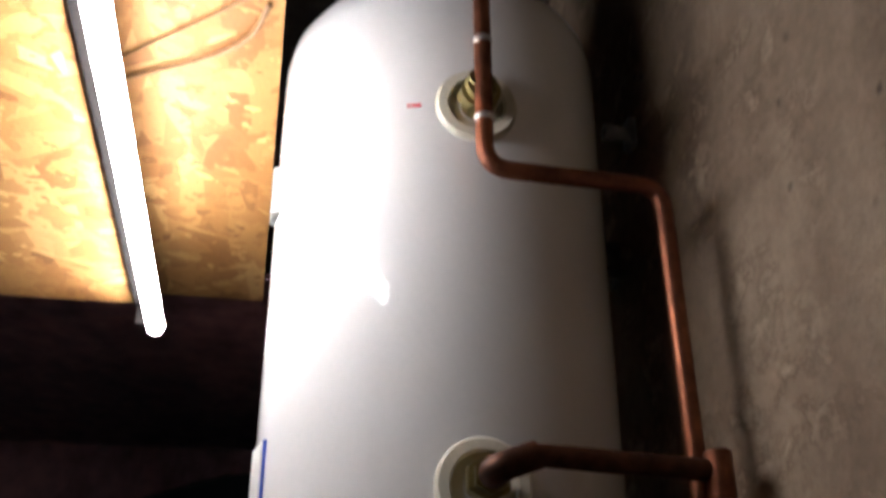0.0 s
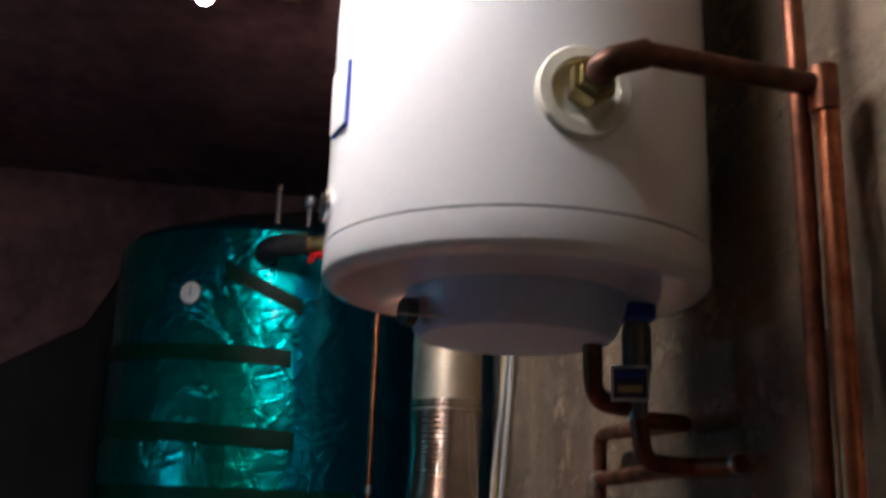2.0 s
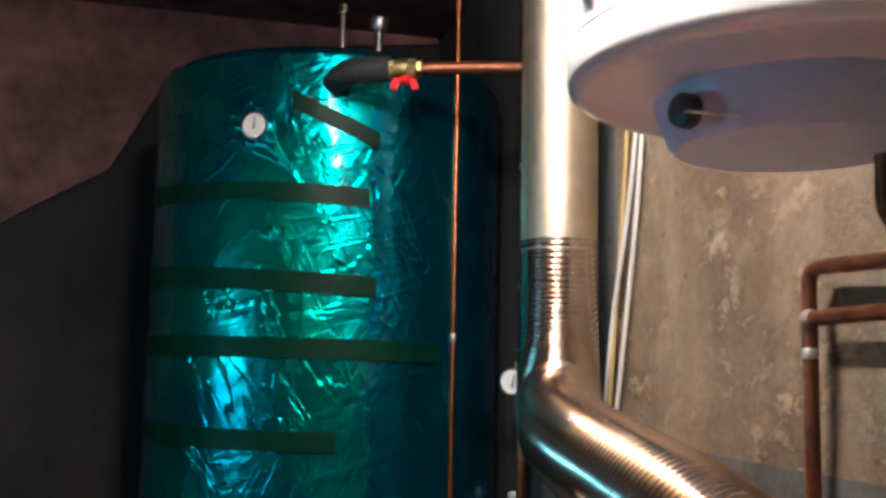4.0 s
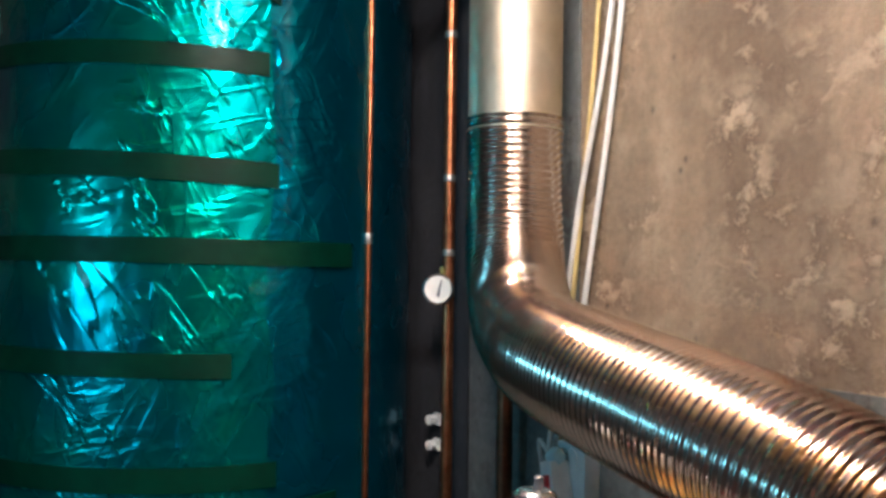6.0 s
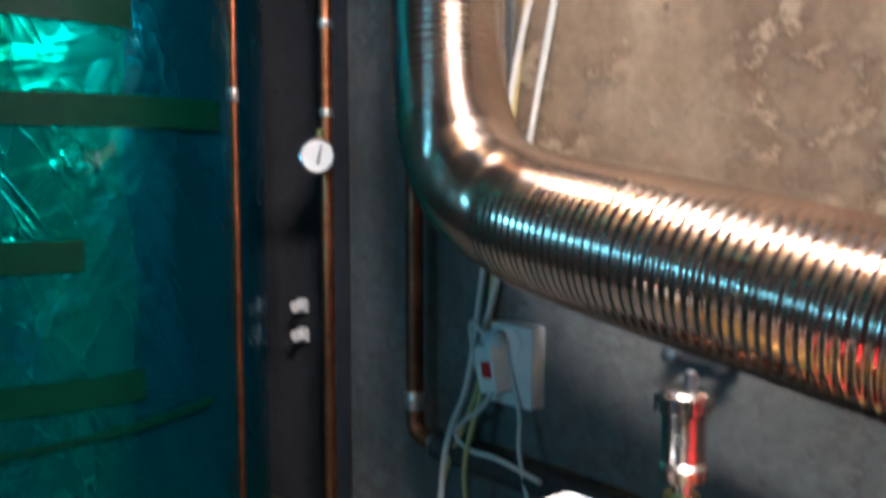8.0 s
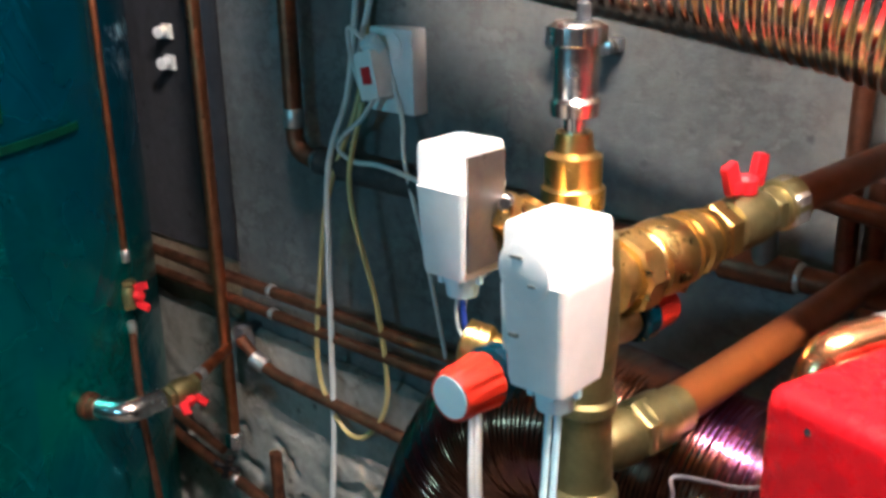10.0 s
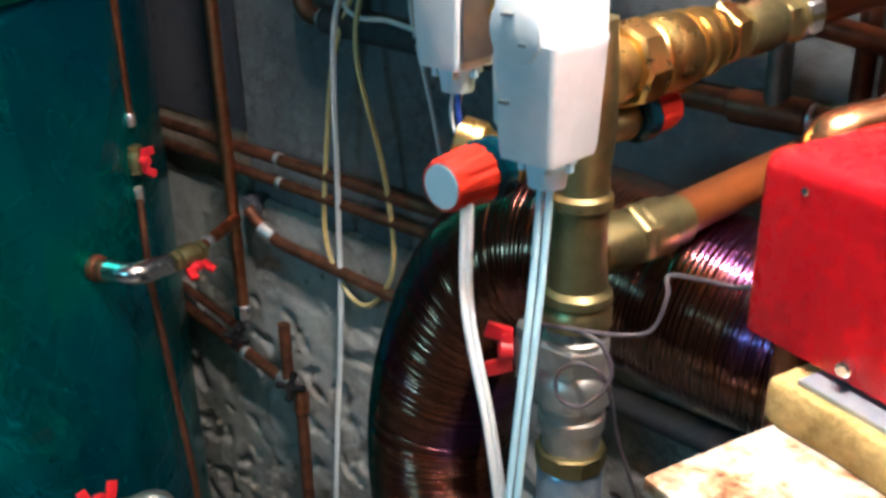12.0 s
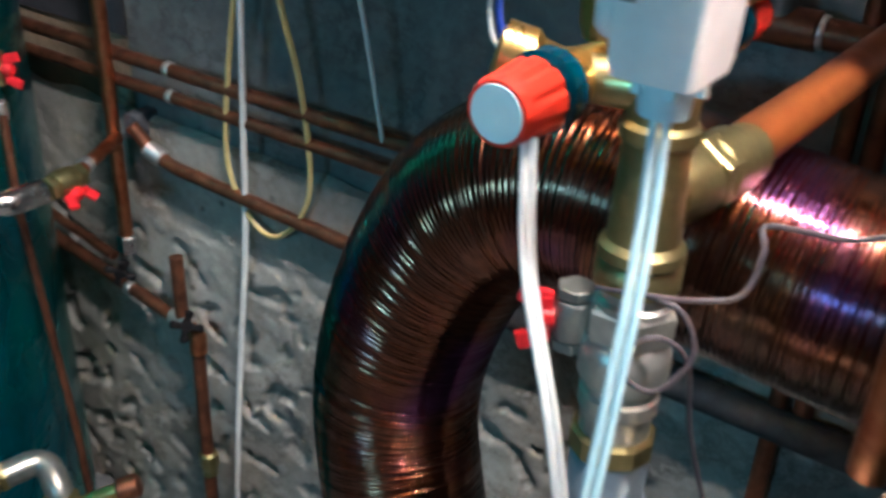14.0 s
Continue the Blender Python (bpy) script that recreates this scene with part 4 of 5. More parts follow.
def duct():
    d = thing("air_duct", (-0.154, -0.123, 2.075), "silvery aluminium air duct with a pleated flexible lower run", "duct")
    part("straight_pipe", Shape().turned((-0.154, -0.123, ROOF_Z), (0, 0, -1), [(0, 0.076), (ROOF_Z - 2.05, 0.076), (ROOF_Z - 2.049, 0.074)], 64), GALVAN, d, "smooth aluminium pipe", flat=60)
    way = [(-0.154, -0.123, 2.07), (-0.154, -0.123, 1.99), (-0.15, -0.125, 1.91), (-0.131, -0.133, 1.838), (-0.086, -0.149, 1.779), (-0.018, -0.174, 1.743), (0.06, -0.198, 1.723), (0.14, -0.22, 1.711), (0.3, -0.243, 1.692), (0.46, -0.25, 1.67), (0.62, -0.25, 1.642),
           (0.78, -0.24, 1.59), (0.9, -0.225, 1.5), (0.95, -0.25, 1.39), (0.9, -0.3, 1.29), (0.78, -0.33, 1.245), (0.66, -0.34, 1.238), (0.53, -0.342, 1.248), (0.41, -0.342, 1.258), (0.325, -0.344, 1.215), (0.268, -0.348, 1.11), (0.248, -0.355, 0.99), (0.278, -0.37, 0.86), (0.33, -0.38, 0.63), (0.36, -0.38, FLOOR_Z)]
    line = spline(way, 40)
    # ribs drawn apart on the straight runs and pushed together in the bends
    def pitch_at(q, s):
        if q.z < 1.36:
            return 0.0044
        if s < 0.2:
            return 0.0122
        return 0.0115 - 0.0028 * max(0.0, 1 - abs(s - 0.34) / 0.15)

    rng = random.Random(12)
    per, out, radii = 10, [], []
    run = [0.0]
    for a, b in zip(line, line[1:]):
        run.append(run[-1] + (b - a).length)
    s, k, i = 0.0, 0, 0
    pitch, lift = 0.0128, 0.0
    while s < run[-1]:
        while run[i + 1] < s:
            i += 1
        q = line[i].lerp(line[i + 1], (s - run[i]) / (run[i + 1] - run[i]))
        if k % per == 0:
            pitch = pitch_at(q, s) * rng.uniform(0.86, 1.14)
            lift = rng.uniform(-0.00025, 0.00025) * (1 if q.z > 1.36 else 2.5)
        u = 2 * (k % per) / per - 1
        out.append(q)
        radii.append(DUCT_R + lift * (1 - u ** 4) - (0.13 if q.z > 1.36 else 0.07) * pitch * (1 + math.cos(math.pi * u)))
        s += pitch / per
        k += 1
    cut = max(i for i, q in enumerate(out) if q.z > 1.36)
    part("pleated_hose", Shape().sweep(out[:cut + 1], radii[:cut + 1], 64), FLEX, d, "pleated flexible aluminium hose", flat=180)
    part("pleated_hose", Shape().sweep(out[cut:], radii[cut:], 64), BRONZE_FLEX, d, "darkened bronze-toned lower hose", flat=180)


duct()


# ---- tank valves ----
def tank_valves():
    a = thing("tank_drain", (-0.5, -0.35, 0.965), "galvanised elbow and pipe from the green tank to the riser", "pipe")
    part("flange", Shape().turned((-0.525, -0.355, 0.965), (1, 0.3, 0), [(0, 0.022), (0.025, 0.022), (0.027, 0.019), (0.04, 0.019)], 20), DULL_COPPER, a, "browned red flange")
    part("elbow", Shape().sweep(bent([(-0.49, -0.343, 0.965), (-0.437, -0.325, 0.965), (-0.442, -0.262, 0.962)], 0.035), 0.0185, 20), NICKEL, a, "bright galvanised elbow")
    part("run", Shape().sweep([(-0.446, -0.235, 0.961), (-0.46, -0.19, 0.96), (-0.535, -0.062, 0.955)], 0.0105, 16), COPPER, a)
    pipe_joint((-0.475, -0.165, 0.959), (-0.5, 0.85, 0), 0.0105, SOLDER, a, 0.02)
    ball_valve("ball_valve", (-0.447, -0.222, 0.961), (-0.15, 1, 0), 0.0105, (0.75, 0.1, -0.45), "brass ball valve with a red lever on the tank drain")
    b = thing("tank_drain", (-0.4, -0.5, 0.62), "low galvanised elbow and pipe from the green tank", "pipe")
    part("flange", Shape().turned((-0.515, -0.6, 0.63), (0.9, 0.3, 0), [(0, 0.022), (0.04, 0.022), (0.045, 0.019), (0.06, 0.019)], 20), DULL_COPPER, b)
    part("elbow", Shape().sweep(bent([(-0.46, -0.585, 0.63), (-0.395, -0.565, 0.62), (-0.372, -0.51, 0.62)], 0.035), 0.019, 20), CAST, b)
    part("elbow", Shape().sweep(bent([(-0.357, -0.44, 0.622), (-0.343, -0.385, 0.625), (-0.29, -0.40, 0.60), (-0.285, -0.405, 0.54)], 0.04), 0.019, 20), CAST, b)
    part("strainer", Shape().turned((-0.285, -0.405, 0.60), (0, 0, -1), [(0, 0.02), (0.004, 0.027), (0.03, 0.028), (0.032, 0.022), (0.07, 0.022)], 8), OLD_BRASS, b)
    part("run", Shape().sweep([(-0.27, -0.40, 0.585), (-0.23, -0.37, 0.61), (-0.215, -0.355, 0.618)], 0.011, 14), BRASS, b)
    part("cap", Shape().turned((-0.222, -0.36, 0.613), (0.5, 0.6, 0.15), [(0, 0.012), (0.004, 0.017), (0.03, 0.017), (0.034, 0.01)], 16), DULL_COPPER, b)
    part("standpipe", Shape().sweep([(-0.285, -0.405, 0.54), (-0.285, -0.405, FLOOR_Z)], 0.016, 16), DULL_COPPER, b)
    ball_valve("ball_valve", (-0.366, -0.474, 0.621), (0.2, 1, 0), 0.0125, (-0.35, 0.1, 1), "brass ball valve with a red lever low on the tank")
    ball_valve("ball_valve", (-0.25, -0.385, 0.545), (0.2, 1, 0), 0.0115, (0.4, -0.3, 1), "brass ball valve with a red lever near the floor drain")
    c = thing("floor_valve", (-0.385, -0.062, 0.28), "small brass valve at the foot of the copper drop", "valve")
    part("body", Shape().turned((-0.385, -0.062, 0.40), (0, 0, -1), [(0, 0.013), (0.004, 0.017), (0.03, 0.017), (0.034, 0.014), (0.05, 0.014)], 8), OLD_BRASS, c)


tank_valves()


# ---- pump manifold ----
VX, VY = 0.46, -0.43
SX, SY = 0.525, -0.504


def actuator(at, turn, size, side_mat, label, knob):
    """A valve motor: tapered housing, cap on top, cable gland below. at: the corner of its foot nearest the room."""
    x, y, z = at
    w, d, h = size
    a = thing("valve_actuator", (x - w / 2, y + d / 2, z), label, "actuator", "valve actuators")
    hull = Shape()
    c = (x - w / 2, y + d / 2)
    rings = []
    for k, s in ((0, 0.86), (0.06, 0.9), (0.62, 1.0), (0.68, 1.02), (0.70, 0.99), (0.96, 0.98), (1.0, 0.94)):
        ring = []
        for cx, cy in ((-1, -1), (1, -1), (1, 1), (-1, 1)):
            for q in range(5):
                ang = math.atan2(cy, cx) + (q - 2) * math.pi / 8
                r = 0.004
                ring.append((c[0] + cx * (w / 2 * s - r) + r * math.cos(ang), c[1] + cy * (d / 2 * s - r) + r * math.sin(ang), z + h * k))
        rings.append(ring)
    hull.rings(rings)
    part("housing", hull, WHITE, a, "white plastic housing", flat=25)
    if side_mat:
        part("side_plate", block(x - 0.0005, x + 0.0012, y + 0.004, y + d - 0.004, z + h * 0.08, z + h * 0.95, 0.0), side_mat, a, "bare grey metal side plate")
    g = part("gland", Shape().turned((c[0], c[1], z + 0.004), (0, 0, -1), [(0, 0.014), (0.008, 0.0145), (0.014, 0.012), (0.022, 0.011)], 16), PALE_BLUE, a, "pale blue cable gland")
    for k in range(6):
        ang = math.tau * k / 6
        part("lug", block(c[0] + 0.015 * math.cos(ang) - 0.002, c[0] + 0.015 * math.cos(ang) + 0.002, c[1] + 0.015 * math.sin(ang) - 0.002, c[1] + 0.015 * math.sin(ang) + 0.002, z - 0.007, z + 0.0, 0.0), PALE_BLUE, g)
    if knob:
        part("dial_boss", Shape().turned((x - w * 0.62, y + 0.003, z + h * 0.74), (-0.1, -1, 0), [(0, 0.019), (0.003, 0.0185), (0.0045, 0.014)], 28), WHITE, a)
        part("print_bar", block(x - w * 0.78, x - w * 0.6, y - 0.0032, y - 0.0012, z + h * 0.82, z + h * 0.835), CAST, a)
        part("print_bar", block(x - w * 0.5, x - w * 0.38, y - 0.0032, y - 0.0012, z + h * 0.67, z + h * 0.685), CAST, a)
        part("print_bar", block(x - w * 0.85, x - w * 0.7, y - 0.0012, y + 0.0008, z + h * 0.33, z + h * 0.35), CAST, a)
        part("lobe", Shape().turned((x - w - 0.002, y + d * 0.45, z + h * 0.12), (0, 0, 1), [(0, 0.008), (0.004, 0.011), (0.042, 0.012), (0.05, 0.007)], 18), WHITE, a)
    return a


actuator((0.577, -0.607, 1.438), 0, (0.043, 0.05, 0.097), None, "white valve motor with a pale blue cable gland", True)
actuator((0.457, -0.549, 1.462), 0, (0.042, 0.046, 0.09), GREY_STEEL, "white valve motor with a bare metal side", False)


def nut(parent, at, way, r, length, mat, sides=6):
    part("nut", Shape().turned(at, way, [(0, r * 0.92), (length * 0.12, r), (length * 0.88, r), (length, r * 0.92)], sides), mat, parent)


def manifold():
    m = thing("pump_manifold", (VX, VY, 1.4), "brass pipe manifold with air vent above the heating pump", "manifold")
    z = 1.447
    part("tee_body", Shape().turned((VX, VY, 1.40), (0, 0, 1), [(0, 0.02), (0.01, 0.023), (0.075, 0.023), (0.08, 0.02), (0.086, 0.019), (0.09, 0.0235), (0.104, 0.0235), (0.106, 0.021), (0.128, 0.021), (0.131, 0.0145), (0.145, 0.013)], 28), BRASS, m)
    nut(m, (VX, VY, 1.497), (0, 0, 1), 0.0235, 0.008, BRASS, 24)
    v = part("air_vent", Shape().turned((VX, VY, 1.543), (0, 0, 1), [(0, 0.008), (0.012, 0.008), (0.014, 0.0175), (0.024, 0.0185), (0.027, 0.016), (0.062, 0.016), (0.064, 0.0195), (0.076, 0.0195), (0.079, 0.016)], 28), NICKEL, m, "bright nickel automatic air vent")
    for k in range(8):
        ang = math.tau * k / 8
        part("rib", block(VX + 0.019 * math.cos(ang) - 0.002, VX + 0.019 * math.cos(ang) + 0.002, VY + 0.019 * math.sin(ang) - 0.002, VY + 0.019 * math.sin(ang) + 0.002, 1.607, 1.619, 0), NICKEL, v)
    part("vent_screw", Shape().turned((VX + 0.004, VY + 0.002, 1.62), (0, 0, 1), [(0, 0.005), (0.014, 0.005), (0.016, 0.003)], 12), DARK, v)
    part("side_port", Shape().turned((0.459, -0.515, 1.507), (0.0, 0.085, -0.05), [(0, 0.012), (0.006, 0.0145), (0.022, 0.016), (0.026, 0.019), (0.05, 0.019), (0.055, 0.016), (0.09, 0.016)], 12), BRASS, m)
    part("side_port", Shape().turned((0.462, -0.51, 1.512), (0.4, -0.6, 0.1), [(0, 0.006), (0.012, 0.006), (0.014, 0.004)], 12), NICKEL, m)
    part("cross_port", Shape().turned((VX, VY, z), (1, 0.28, 0.1), [(0, 0.018), (0.03, 0.0185), (0.034, 0.022), (0.05, 0.022), (0.056, 0.019), (0.085, 0.019)], 24), BRASS, m)
    # branch towards the wall
    part("branch_body", Shape().turned((0.523, -0.49, 1.462), (0.03, 0.21, 0.012), [(0, 0.019), (0.004, 0.0235), (0.012, 0.0235), (0.014, 0.0215), (0.04, 0.0215), (0.044, 0.024), (0.05, 0.0265), (0.062, 0.0275), (0.074, 0.0265), (0.08, 0.0235), (0.084, 0.0215), (0.092, 0.0215), (0.094, 0.0245), (0.101, 0.0245), (0.103, 0.0205), (0.118, 0.0205)], 28), BRASS, m)
    for along, rr in ((0.0445, 0.0262), (0.079, 0.0258), (0.1085, 0.0222)):
        part("bead", Shape().turned(Vector((0.523, -0.49, 1.462)) + Vector((0.03, 0.21, 0.012)).normalized() * along, (0.03, 0.21, 0.012), [(0, rr - 0.003), (0.0012, rr), (0.0032, rr), (0.0044, rr - 0.003)], 28), BRASS, m)
    nut(m, (0.5255, -0.472, 1.463), (0.03, 0.21, 0.012), 0.0295, 0.022, BRASS, 8)
    nut(m, (0.5395, -0.372, 1.4685), (0.03, 0.21, 0.012), 0.0235, 0.016, BRASS)
    part("stub", Shape().turned((0.541, -0.345, 1.469), (0.035, 0.21, 0.012), [(0, 0.017), (0.06, 0.017), (0.062, 0.021), (0.08, 0.021), (0.085, 0.015)], 20), OLD_BRASS, m)
    nut(m, (0.553, -0.285, 1.472), (0.035, 0.21, 0.012), 0.0215, 0.018, SOLDER)
    part("outlet_pipe", Shape().sweep([(0.555, -0.262, 1.474), (0.57, -0.17, 1.479), (0.585, -0.06, 1.484), (0.59, -0.0, 1.486)], 0.0145, 20), PAINTED, m, "orange-brown painted pipe")
    ball_valve("ball_valve", (0.545, -0.327, 1.470), (0.03, 0.21, 0.01), 0.0112, (-0.05, 0.0, 1), "brass ball valve with a red winged lever on the manifold", body=OLD_BRASS, scale=0.95)
    # column below the valve motor
    c = thing("pump_column", (SX, SY, FLOOR_Z), "upright column of brass and grey pump fittings", "fitting")
    part("valve_body", Shape().turned((SX, SY, 1.50), (0, 0, -1), [(0, 0.018), (0.03, 0.02), (0.075, 0.0205), (0.10, 0.018), (0.112, 0.0185), (0.115, 0.021), (0.122, 0.021), (0.124, 0.0185), (0.138, 0.0185), (0.18, 0.0205), (0.184, 0.024), (0.19, 0.0245), (0.193, 0.022), (0.197, 0.0245), (0.208, 0.0245), (0.21, 0.021)], 28), OLD_BRASS, c)
    part("neck", Shape().turned((SX, SY, 1.292), (0, 0, -1), [(0, 0.02), (0.008, 0.0205), (0.01, 0.023), (0.014, 0.023)], 24), SATIN, c)
    nut(c, (SX, SY, 1.279), (0, 0, -1), 0.0268, 0.022, SATIN)
    part("union", Shape().turned((SX, SY, 1.257), (0, 0, -1), [(0, 0.021), (0.003, 0.024), (0.008, 0.0262), (0.012, 0.0268), (0.026, 0.0268), (0.029, 0.0245), (0.031, 0.0222), (0.036, 0.0222)], 28), SATIN, c, "satin nickel union with a stepped shoulder")
    part("pump_inlet", Shape().turned((SX, SY, 1.221), (0, 0, -1), [(0, 0.0222), (0.002, 0.0242), (0.012, 0.0242), (0.014, 0.0225), (0.022, 0.0215), (0.03, 0.0215)], 28), SATIN, c)
    nut(c, (SX, SY, 1.191), (0, 0, -1), 0.0262, 0.017, OLD_BRASS, 10)
    part("pump_body", Shape().turned((SX, SY, 1.174), (0, 0, -1), [(0, 0.0225), (0.003, 0.0245), (0.036, 0.0245), (0.038, 0.0268), (0.043, 0.0268), (0.045, 0.024), (0.049, 0.023)], 28), GREY_BLUE, c, "blue-grey cast body")
    nut(c, (SX, SY, 1.128), (0, 0, -1), 0.0285, 0.024, OLD_BRASS, 10)
    part("lower_pipe", Shape().sweep([(SX, SY, 1.11), (SX, SY, 0.6), (SX, SY, FLOOR_Z)], 0.021, 20), DARK, c)
    part("side_valve", Shape().turned((SX + 0.003, SY + 0.01, 1.342), (0.03, 0.2, 0.0), [(0, 0.017), (0.012, 0.0205), (0.03, 0.0215), (0.034, 0.018), (0.042, 0.018), (0.046, 0.0215), (0.07, 0.0215), (0.074, 0.0185), (0.09, 0.0185)], 20), OLD_BRASS, c)
    nut(c, (SX + 0.008, SY + 0.045, 1.342), (0.03, 0.2, 0), 0.0225, 0.018, OLD_BRASS)
    part("flow_pipe", Shape().sweep([(0.538, -0.415, 1.342), (0.545, -0.3, 1.343), (0.552, -0.13, 1.344), (0.556, 0.0, 1.345)], 0.0165, 20), PAINTED, c, "orange-brown painted pipe")
    part("boiler_elbow", Shape().sweep(bent([(0.53, -0.507, 1.085), (0.572, -0.532, 1.13), (0.63, -0.53, 1.135), (0.70, -0.55, 1.135)], 0.03), 0.0215, 20), SATIN, c, "grey cast elbow to the boiler")
    nut(c, (0.548, -0.518, 1.104), (0.6, -0.35, 0.6), 0.0245, 0.016, OLD_BRASS, 10)
    ball_valve("ball_valve", (0.495, -0.515, 1.262), (0, 0, 1), 0.0068, (-0.75, -0.62, 0), "small valve with a red lever behind the column", body=CAST, scale=1.25)
    # relief valves
    for name, foot, way, txt in (("relief_valve", (0.478, -0.507, 1.402), (-0.03, -1, -0.02), "brass safety valve with a ribbed orange-red knob"), ("relief_valve", (0.522, -0.478, 1.424), (0.13, 1, 0.02), "brass safety valve with an orange-red knob behind the column")):
        r = thing(name, foot, txt, "valve", "relief valves")
        w = Vector(way).normalized()
        big = way[1] < 0
        k = 1.0 if big else 0.82
        part("body", Shape().turned(foot, w, [(-0.02, 0.012 * k), (0.0, 0.014 * k), (0.012, 0.0165 * k), (0.02, 0.0165 * k), (0.022, 0.014 * k), (0.03, 0.014 * k)], 20), OLD_BRASS if not big else BRASS, r)
        part("collar", Shape().turned(Vector(foot) + w * 0.026, w, [(0, 0.018 * k), (0.003, 0.0215 * k), (0.014, 0.0215 * k), (0.017, 0.018 * k)], 24), NAVY, r, "dark blue collar")
        knob = Shape()
        rings = []
        for s, rad in ((0.043, 0.0185), (0.046, 0.0203), (0.062, 0.0187), (0.074, 0.018), (0.078, 0.0165)):
            ring = []
            side = w.orthogonal().normalized()
            up = w.cross(side)
            for q in range(36):
                ang = math.tau * q / 36
                rr = (rad - (0.0016 if q % 4 == 0 and s < 0.076 else 0)) * k
                ring.append(Vector(foot) + w * (s - (0.0 if big else 0.012)) + (side * math.cos(ang) + up * math.sin(ang)) * rr)
            rings.append(ring)
        knob.rings(rings)
        part("knob", knob, ORANGE_RED, r, "ribbed orange-red knob", flat=30)
        part("disc", Shape().turned(Vector(foot) + w * (0.0775 if big else 0.0655), w, [(0, 0.0148 * k), (0.0012, 0.0145 * k)], 28), PALE_BLUE, r, "pale blue end disc")
        if big:
            part("outlet", Shape().turned((0.472, -0.52, 1.405), (-0.75, -0.35, 0.22), [(0, 0.012), (0.012, 0.013), (0.016, 0.0165), (0.032, 0.0165), (0.034, 0.012)], 20), BRASS, r)
            part("link", Shape().sweep([(0.477, -0.512, 1.402), (0.525, -0.503, 1.402)], 0.013, 18), OLD_BRASS, r)
    # copper elbow rising beside the burner
    e = thing("copper_elbow", (0.655, -0.46, 1.2), "bright copper elbow pipe behind the red burner", "pipe")
    part("run", Shape().sweep(bent([(0.662, -0.465, 1.2), (0.662, -0.465, 1.443), (0.712, -0.39, 1.456), (0.81, -0.24, 1.464)], 0.028), 0.0115, 18), COPPER, e)
    part("elbow", Shape().sweep(bent([(0.662, -0.465, 1.405), (0.662, -0.465, 1.443), (0.689, -0.425, 1.45)], 0.028), 0.0142, 18), BRIGHT_COPPER, e, "shiny copper elbow")
    pipe_joint((0.687, -0.427, 1.45), (0.5, 0.75, 0.1), 0.0125, SOLDER, e, 0.012)
    part("adapter", Shape().turned((0.695, -0.415, 1.451), (0.55, 0.8, 0.1), [(0, 0.0145), (0.012, 0.0165), (0.02, 0.0165), (0.03, 0.013), (0.045, 0.013)], 18), BRASS, e)


manifold()


def wall_pipes_behind():
    w = thing("wall_pipe", (0.55, -0.05, 1.2), "dark copper uprights and cross pipe on the wall", "pipe", "pipe runs on the wall")
    part("upright", Shape().sweep([(0.55, -0.035, 1.44), (0.55, -0.035, 0.92)], 0.011, 16), DULL_COPPER, w)
    part("cross", Shape().sweep([(0.47, -0.075, 1.43), (0.62, -0.075, 1.408), (1.0, -0.075, 1.40)], 0.012, 16), DULL_COPPER, w)
    part("tee", Shape().turned((0.395, -0.047, 1.327), (1, 0, 0), [(0, 0.016), (0.003, 0.019), (0.085, 0.019), (0.088, 0.016)], 18), DULL_COPPER, w)
    part("stub", Shape().sweep([(0.445, -0.05, 1.33), (0.445, -0.055, 1.42)], 0.013, 16), CAST, w)
    pipe_joint((0.482, -0.047, 1.327), (1, 0, 0), 0.015, SOLDER, w, 0.012)


wall_pipes_behind()


def small_cables():
    for pts, txt in (([(0.489, -0.576, 1.39), (0.507, -0.596, 1.33), (0.534, -0.604, 1.25), (0.557, -0.616, 1.17), (0.576, -0.63, 1.05)], "flat white cable hanging from the relief valve"),
                     ([(0.556, -0.584, 1.418), (0.562, -0.598, 1.36), (0.563, -0.609, 1.29), (0.562, -0.618, 1.21), (0.564, -0.625, 1.15), (0.575, -0.63, 1.05)], "pale double cable hanging from the valve motor"),
                     ([(0.436, -0.526, 1.445), (0.437, -0.53, 1.43), (0.442, -0.53, 1.415), (0.452, -0.522, 1.402)], "thin white cable below the second valve motor")):
        line = spline(pts, 14)
        s = Shape()
        for off in ((-0.0016, 0.0016) if "flat" in txt else (-0.0021, 0.0021)):
            s.sweep([p + Vector((off, off * 0.8, 0)) for p in line], 0.0023 if "thin" not in txt else 0.0014, 8)
        solid("cable", s, CABLE if "pale" not in txt else PALE_BLUE, txt, "cable", group="cables on the pump")
    solid("cable", Shape().sweep(spline([(0.437, -0.527, 1.45), (0.441, -0.53, 1.425), (0.447, -0.525, 1.40)], 10), 0.002, 8), BLUE, "thin blue lead below the valve motor", "cable", group="cables on the pump")
    solid("sensor_wire", Shape().sweep(spline([(0.515, -0.535, 1.298), (0.546, -0.532, 1.303), (0.568, -0.512, 1.299), (0.583, -0.501, 1.304), (0.586, -0.49, 1.325), (0.582, -0.483, 1.336), (0.6, -0.468, 1.333), (0.622, -0.454, 1.330), (0.66, -0.44, 1.345)], 12), 0.0016, 8), WIRE, "thin dark sensor wire along the pipe", "cable")
    solid("sensor_wire", Shape().sweep(spline([(0.54, -0.533, 1.303), (0.562, -0.527, 1.296), (0.572, -0.53, 1.275), (0.562, -0.546, 1.258), (0.547, -0.552, 1.262), (0.544, -0.548, 1.278), (0.556, -0.538, 1.284), (0.57, -0.53, 1.27), (0.576, -0.52, 1.22), (0.59, -0.50, 1.15)], 12), 0.0016, 8), WIRE, "thin dark sensor wire coiled round the column", "cable")


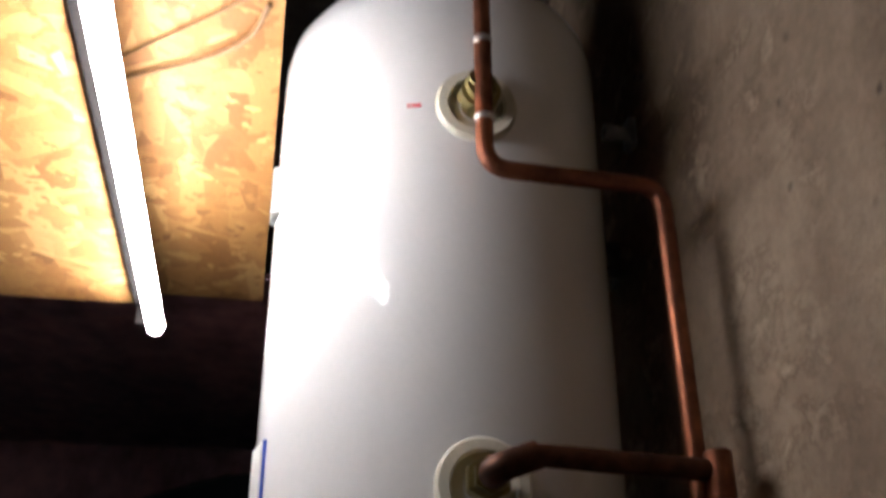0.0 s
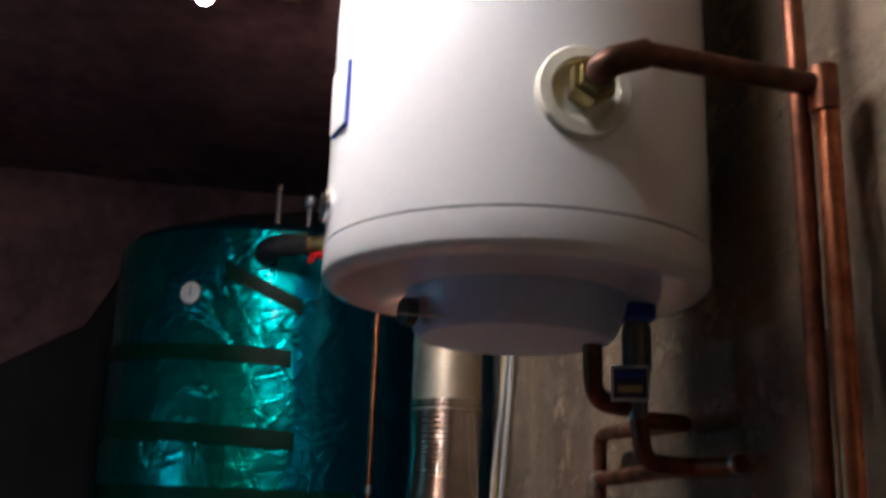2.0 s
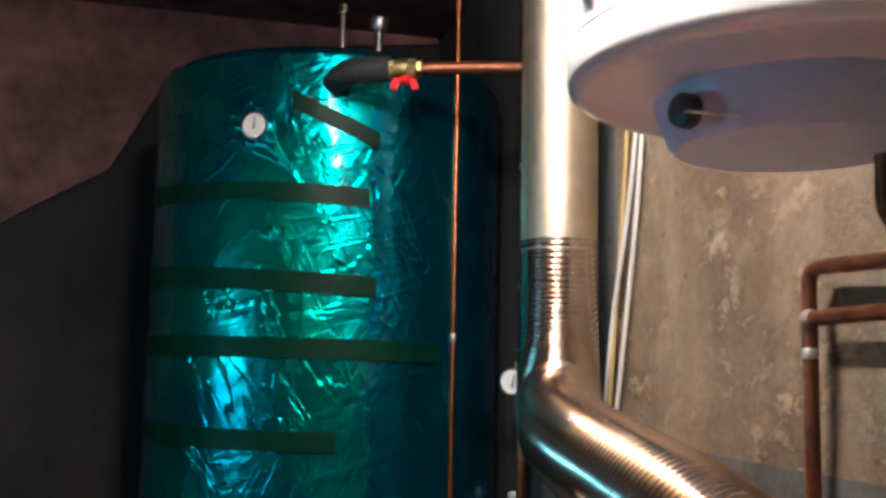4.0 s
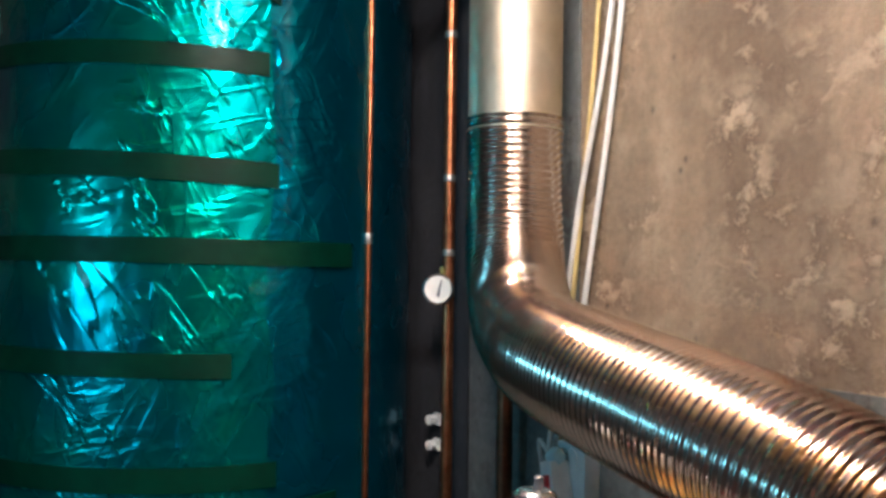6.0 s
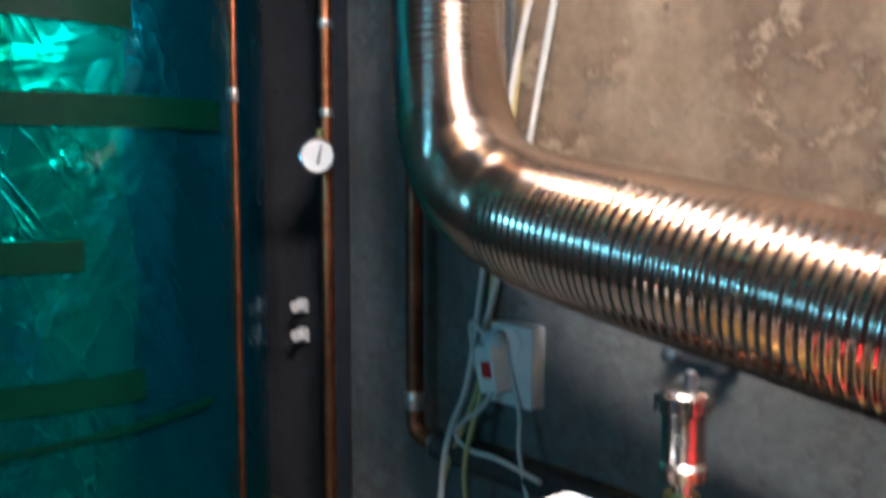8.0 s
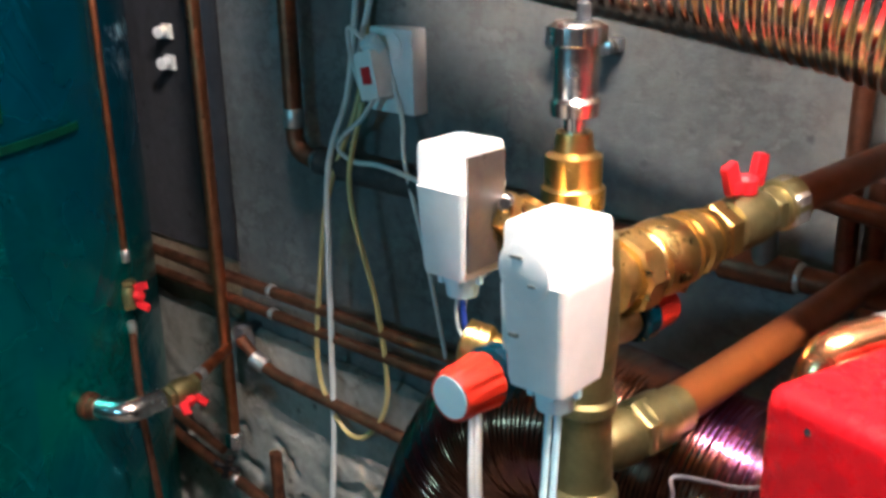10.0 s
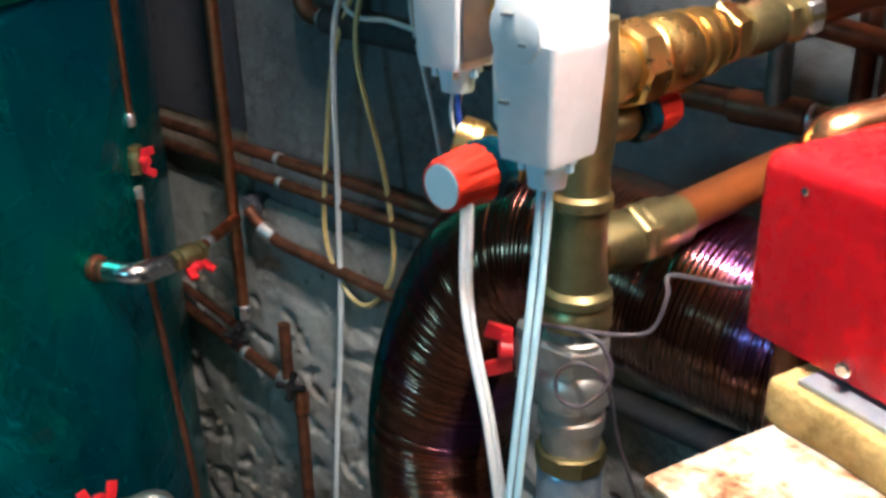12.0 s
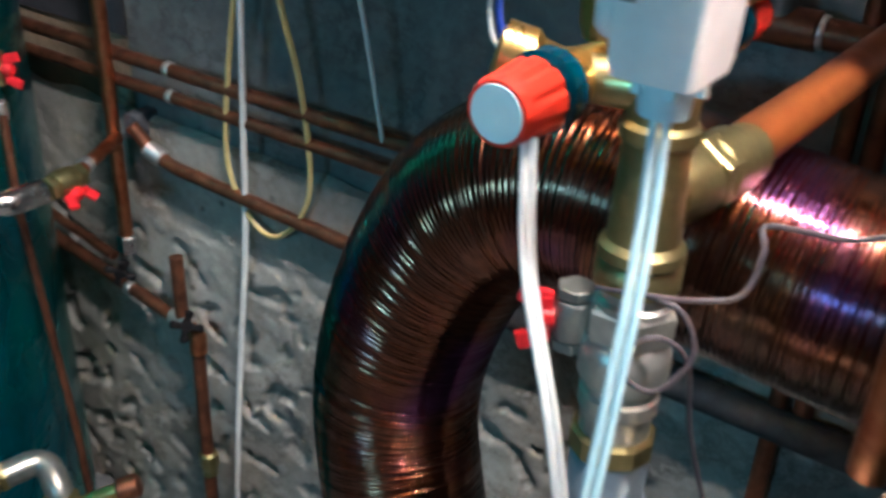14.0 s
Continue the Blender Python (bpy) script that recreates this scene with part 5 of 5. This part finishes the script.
small_cables()


# ---- boiler ----
def boiler():
    o = Matrix.Translation((0.661, -0.662, 0.014)) @ Matrix.Rotation(radians(-17), 4, "Z")

    def slab(x0, x1, y0, y1, z0, z1, bevel=0.003):
        return Shape().box(o @ Matrix.Translation(((x0 + x1) / 2, (y0 + y1) / 2, (z0 + z1) / 2)), (x1 - x0, y1 - y0, z1 - z0), bevel)

    b = thing("boiler", (0.675, -0.652, FLOOR_Z), "floor-standing boiler with a rust-stained sheet metal top", "boiler")
    part("casing", slab(0.028, 0.576, 0.017, 0.42, FLOOR_Z - 0.014, 1.292, 0.006), CAST, b, "grey-green painted steel casing")
    part("trim", slab(0.02, 0.582, 0.009, 0.426, 1.288, 1.302, 0.002), DARK, b, "black edge trim")
    part("top_plate", slab(0.016, 0.586, 0.005, 0.43, 1.302, 1.31, 0.002), RUST, b, "pale sheet metal top with rust stains")
    ins = thing("insulation_slab", (0.75, -0.5, 1.31), "slab of yellow mineral wool with a grey-green cover", "insulation")
    wool = Shape()
    rings = []
    for i in range(41):
        u = i / 40
        ring = []
        for y, z in ((0.09, 1.311), (0.089, 1.318), (0.089, 1.326), (0.09, 1.333), (0.0915, 1.3345), (0.3, 1.3345), (0.34, 1.3345), (0.34, 1.311)):
            p = o @ Vector((0.011 + 0.5 * u, y, z))
            ring.append(p + Vector((0, 1, 0.3)) * 0.002 * noise.noise(p * 45))
        rings.append(ring)
    part("wool", wool.rings(rings), FOAM, ins, flat=60)
    part("cover", slab(0.022, 0.51, 0.097, 0.33, 1.3345, 1.3375, 0.001), GREY_BLUE, ins, "grey-green cover strip")
    r = thing("burner", (0.75, -0.55, 1.36), "glossy red burner hood standing on the boiler", "burner")
    hood = Shape()
    rings = []
    x0, x1, y0, y1 = -0.03, 0.30, 0.11, 0.33
    for z, s in ((1.341, 0.0), (1.344, 0.0), (1.432, 0.0), (1.438, -0.001), (1.441, -0.003), (1.4425, -0.007)):
        ring = []
        for cx, cy, ang0 in ((x1, y1, 0), (x0, y1, 90), (x0, y0, 180), (x1, y0, 270)):
            for q in range(7):
                ang = radians(ang0 + 15 * q)
                k = 0.008
                px, py = cx - math.copysign(k - s, cx - 0.13), cy - math.copysign(k - s, cy - 0.2)
                ring.append(o @ Vector((px + k * math.cos(ang), py + k * math.sin(ang), z)))
        rings.append(ring)
    part("hood", hood.rings(rings), BURNER_RED, r, flat=40)
    part("base_plate", slab(0.0, 0.29, 0.125, 0.32, 1.3375, 1.3415, 0.001), DARK, r)
    for x in (0.04, 0.24):
        part("screw", Shape().turned(o @ Vector((x, 0.11, 1.35)), o.to_3x3() @ Vector((0.2, -1, 0)), [(0, 0.0042), (0.006, 0.0042), (0.007, 0.003)], 10), NICKEL, r)
    part("label_dot", Shape().turned(o @ Vector((0.0, 0.111, 1.428)), o.to_3x3() @ Vector((0, -1, 0.3)), [(0, 0.003), (0.0015, 0.002)], 8), NICKEL, r, "worn paint chip")


boiler()
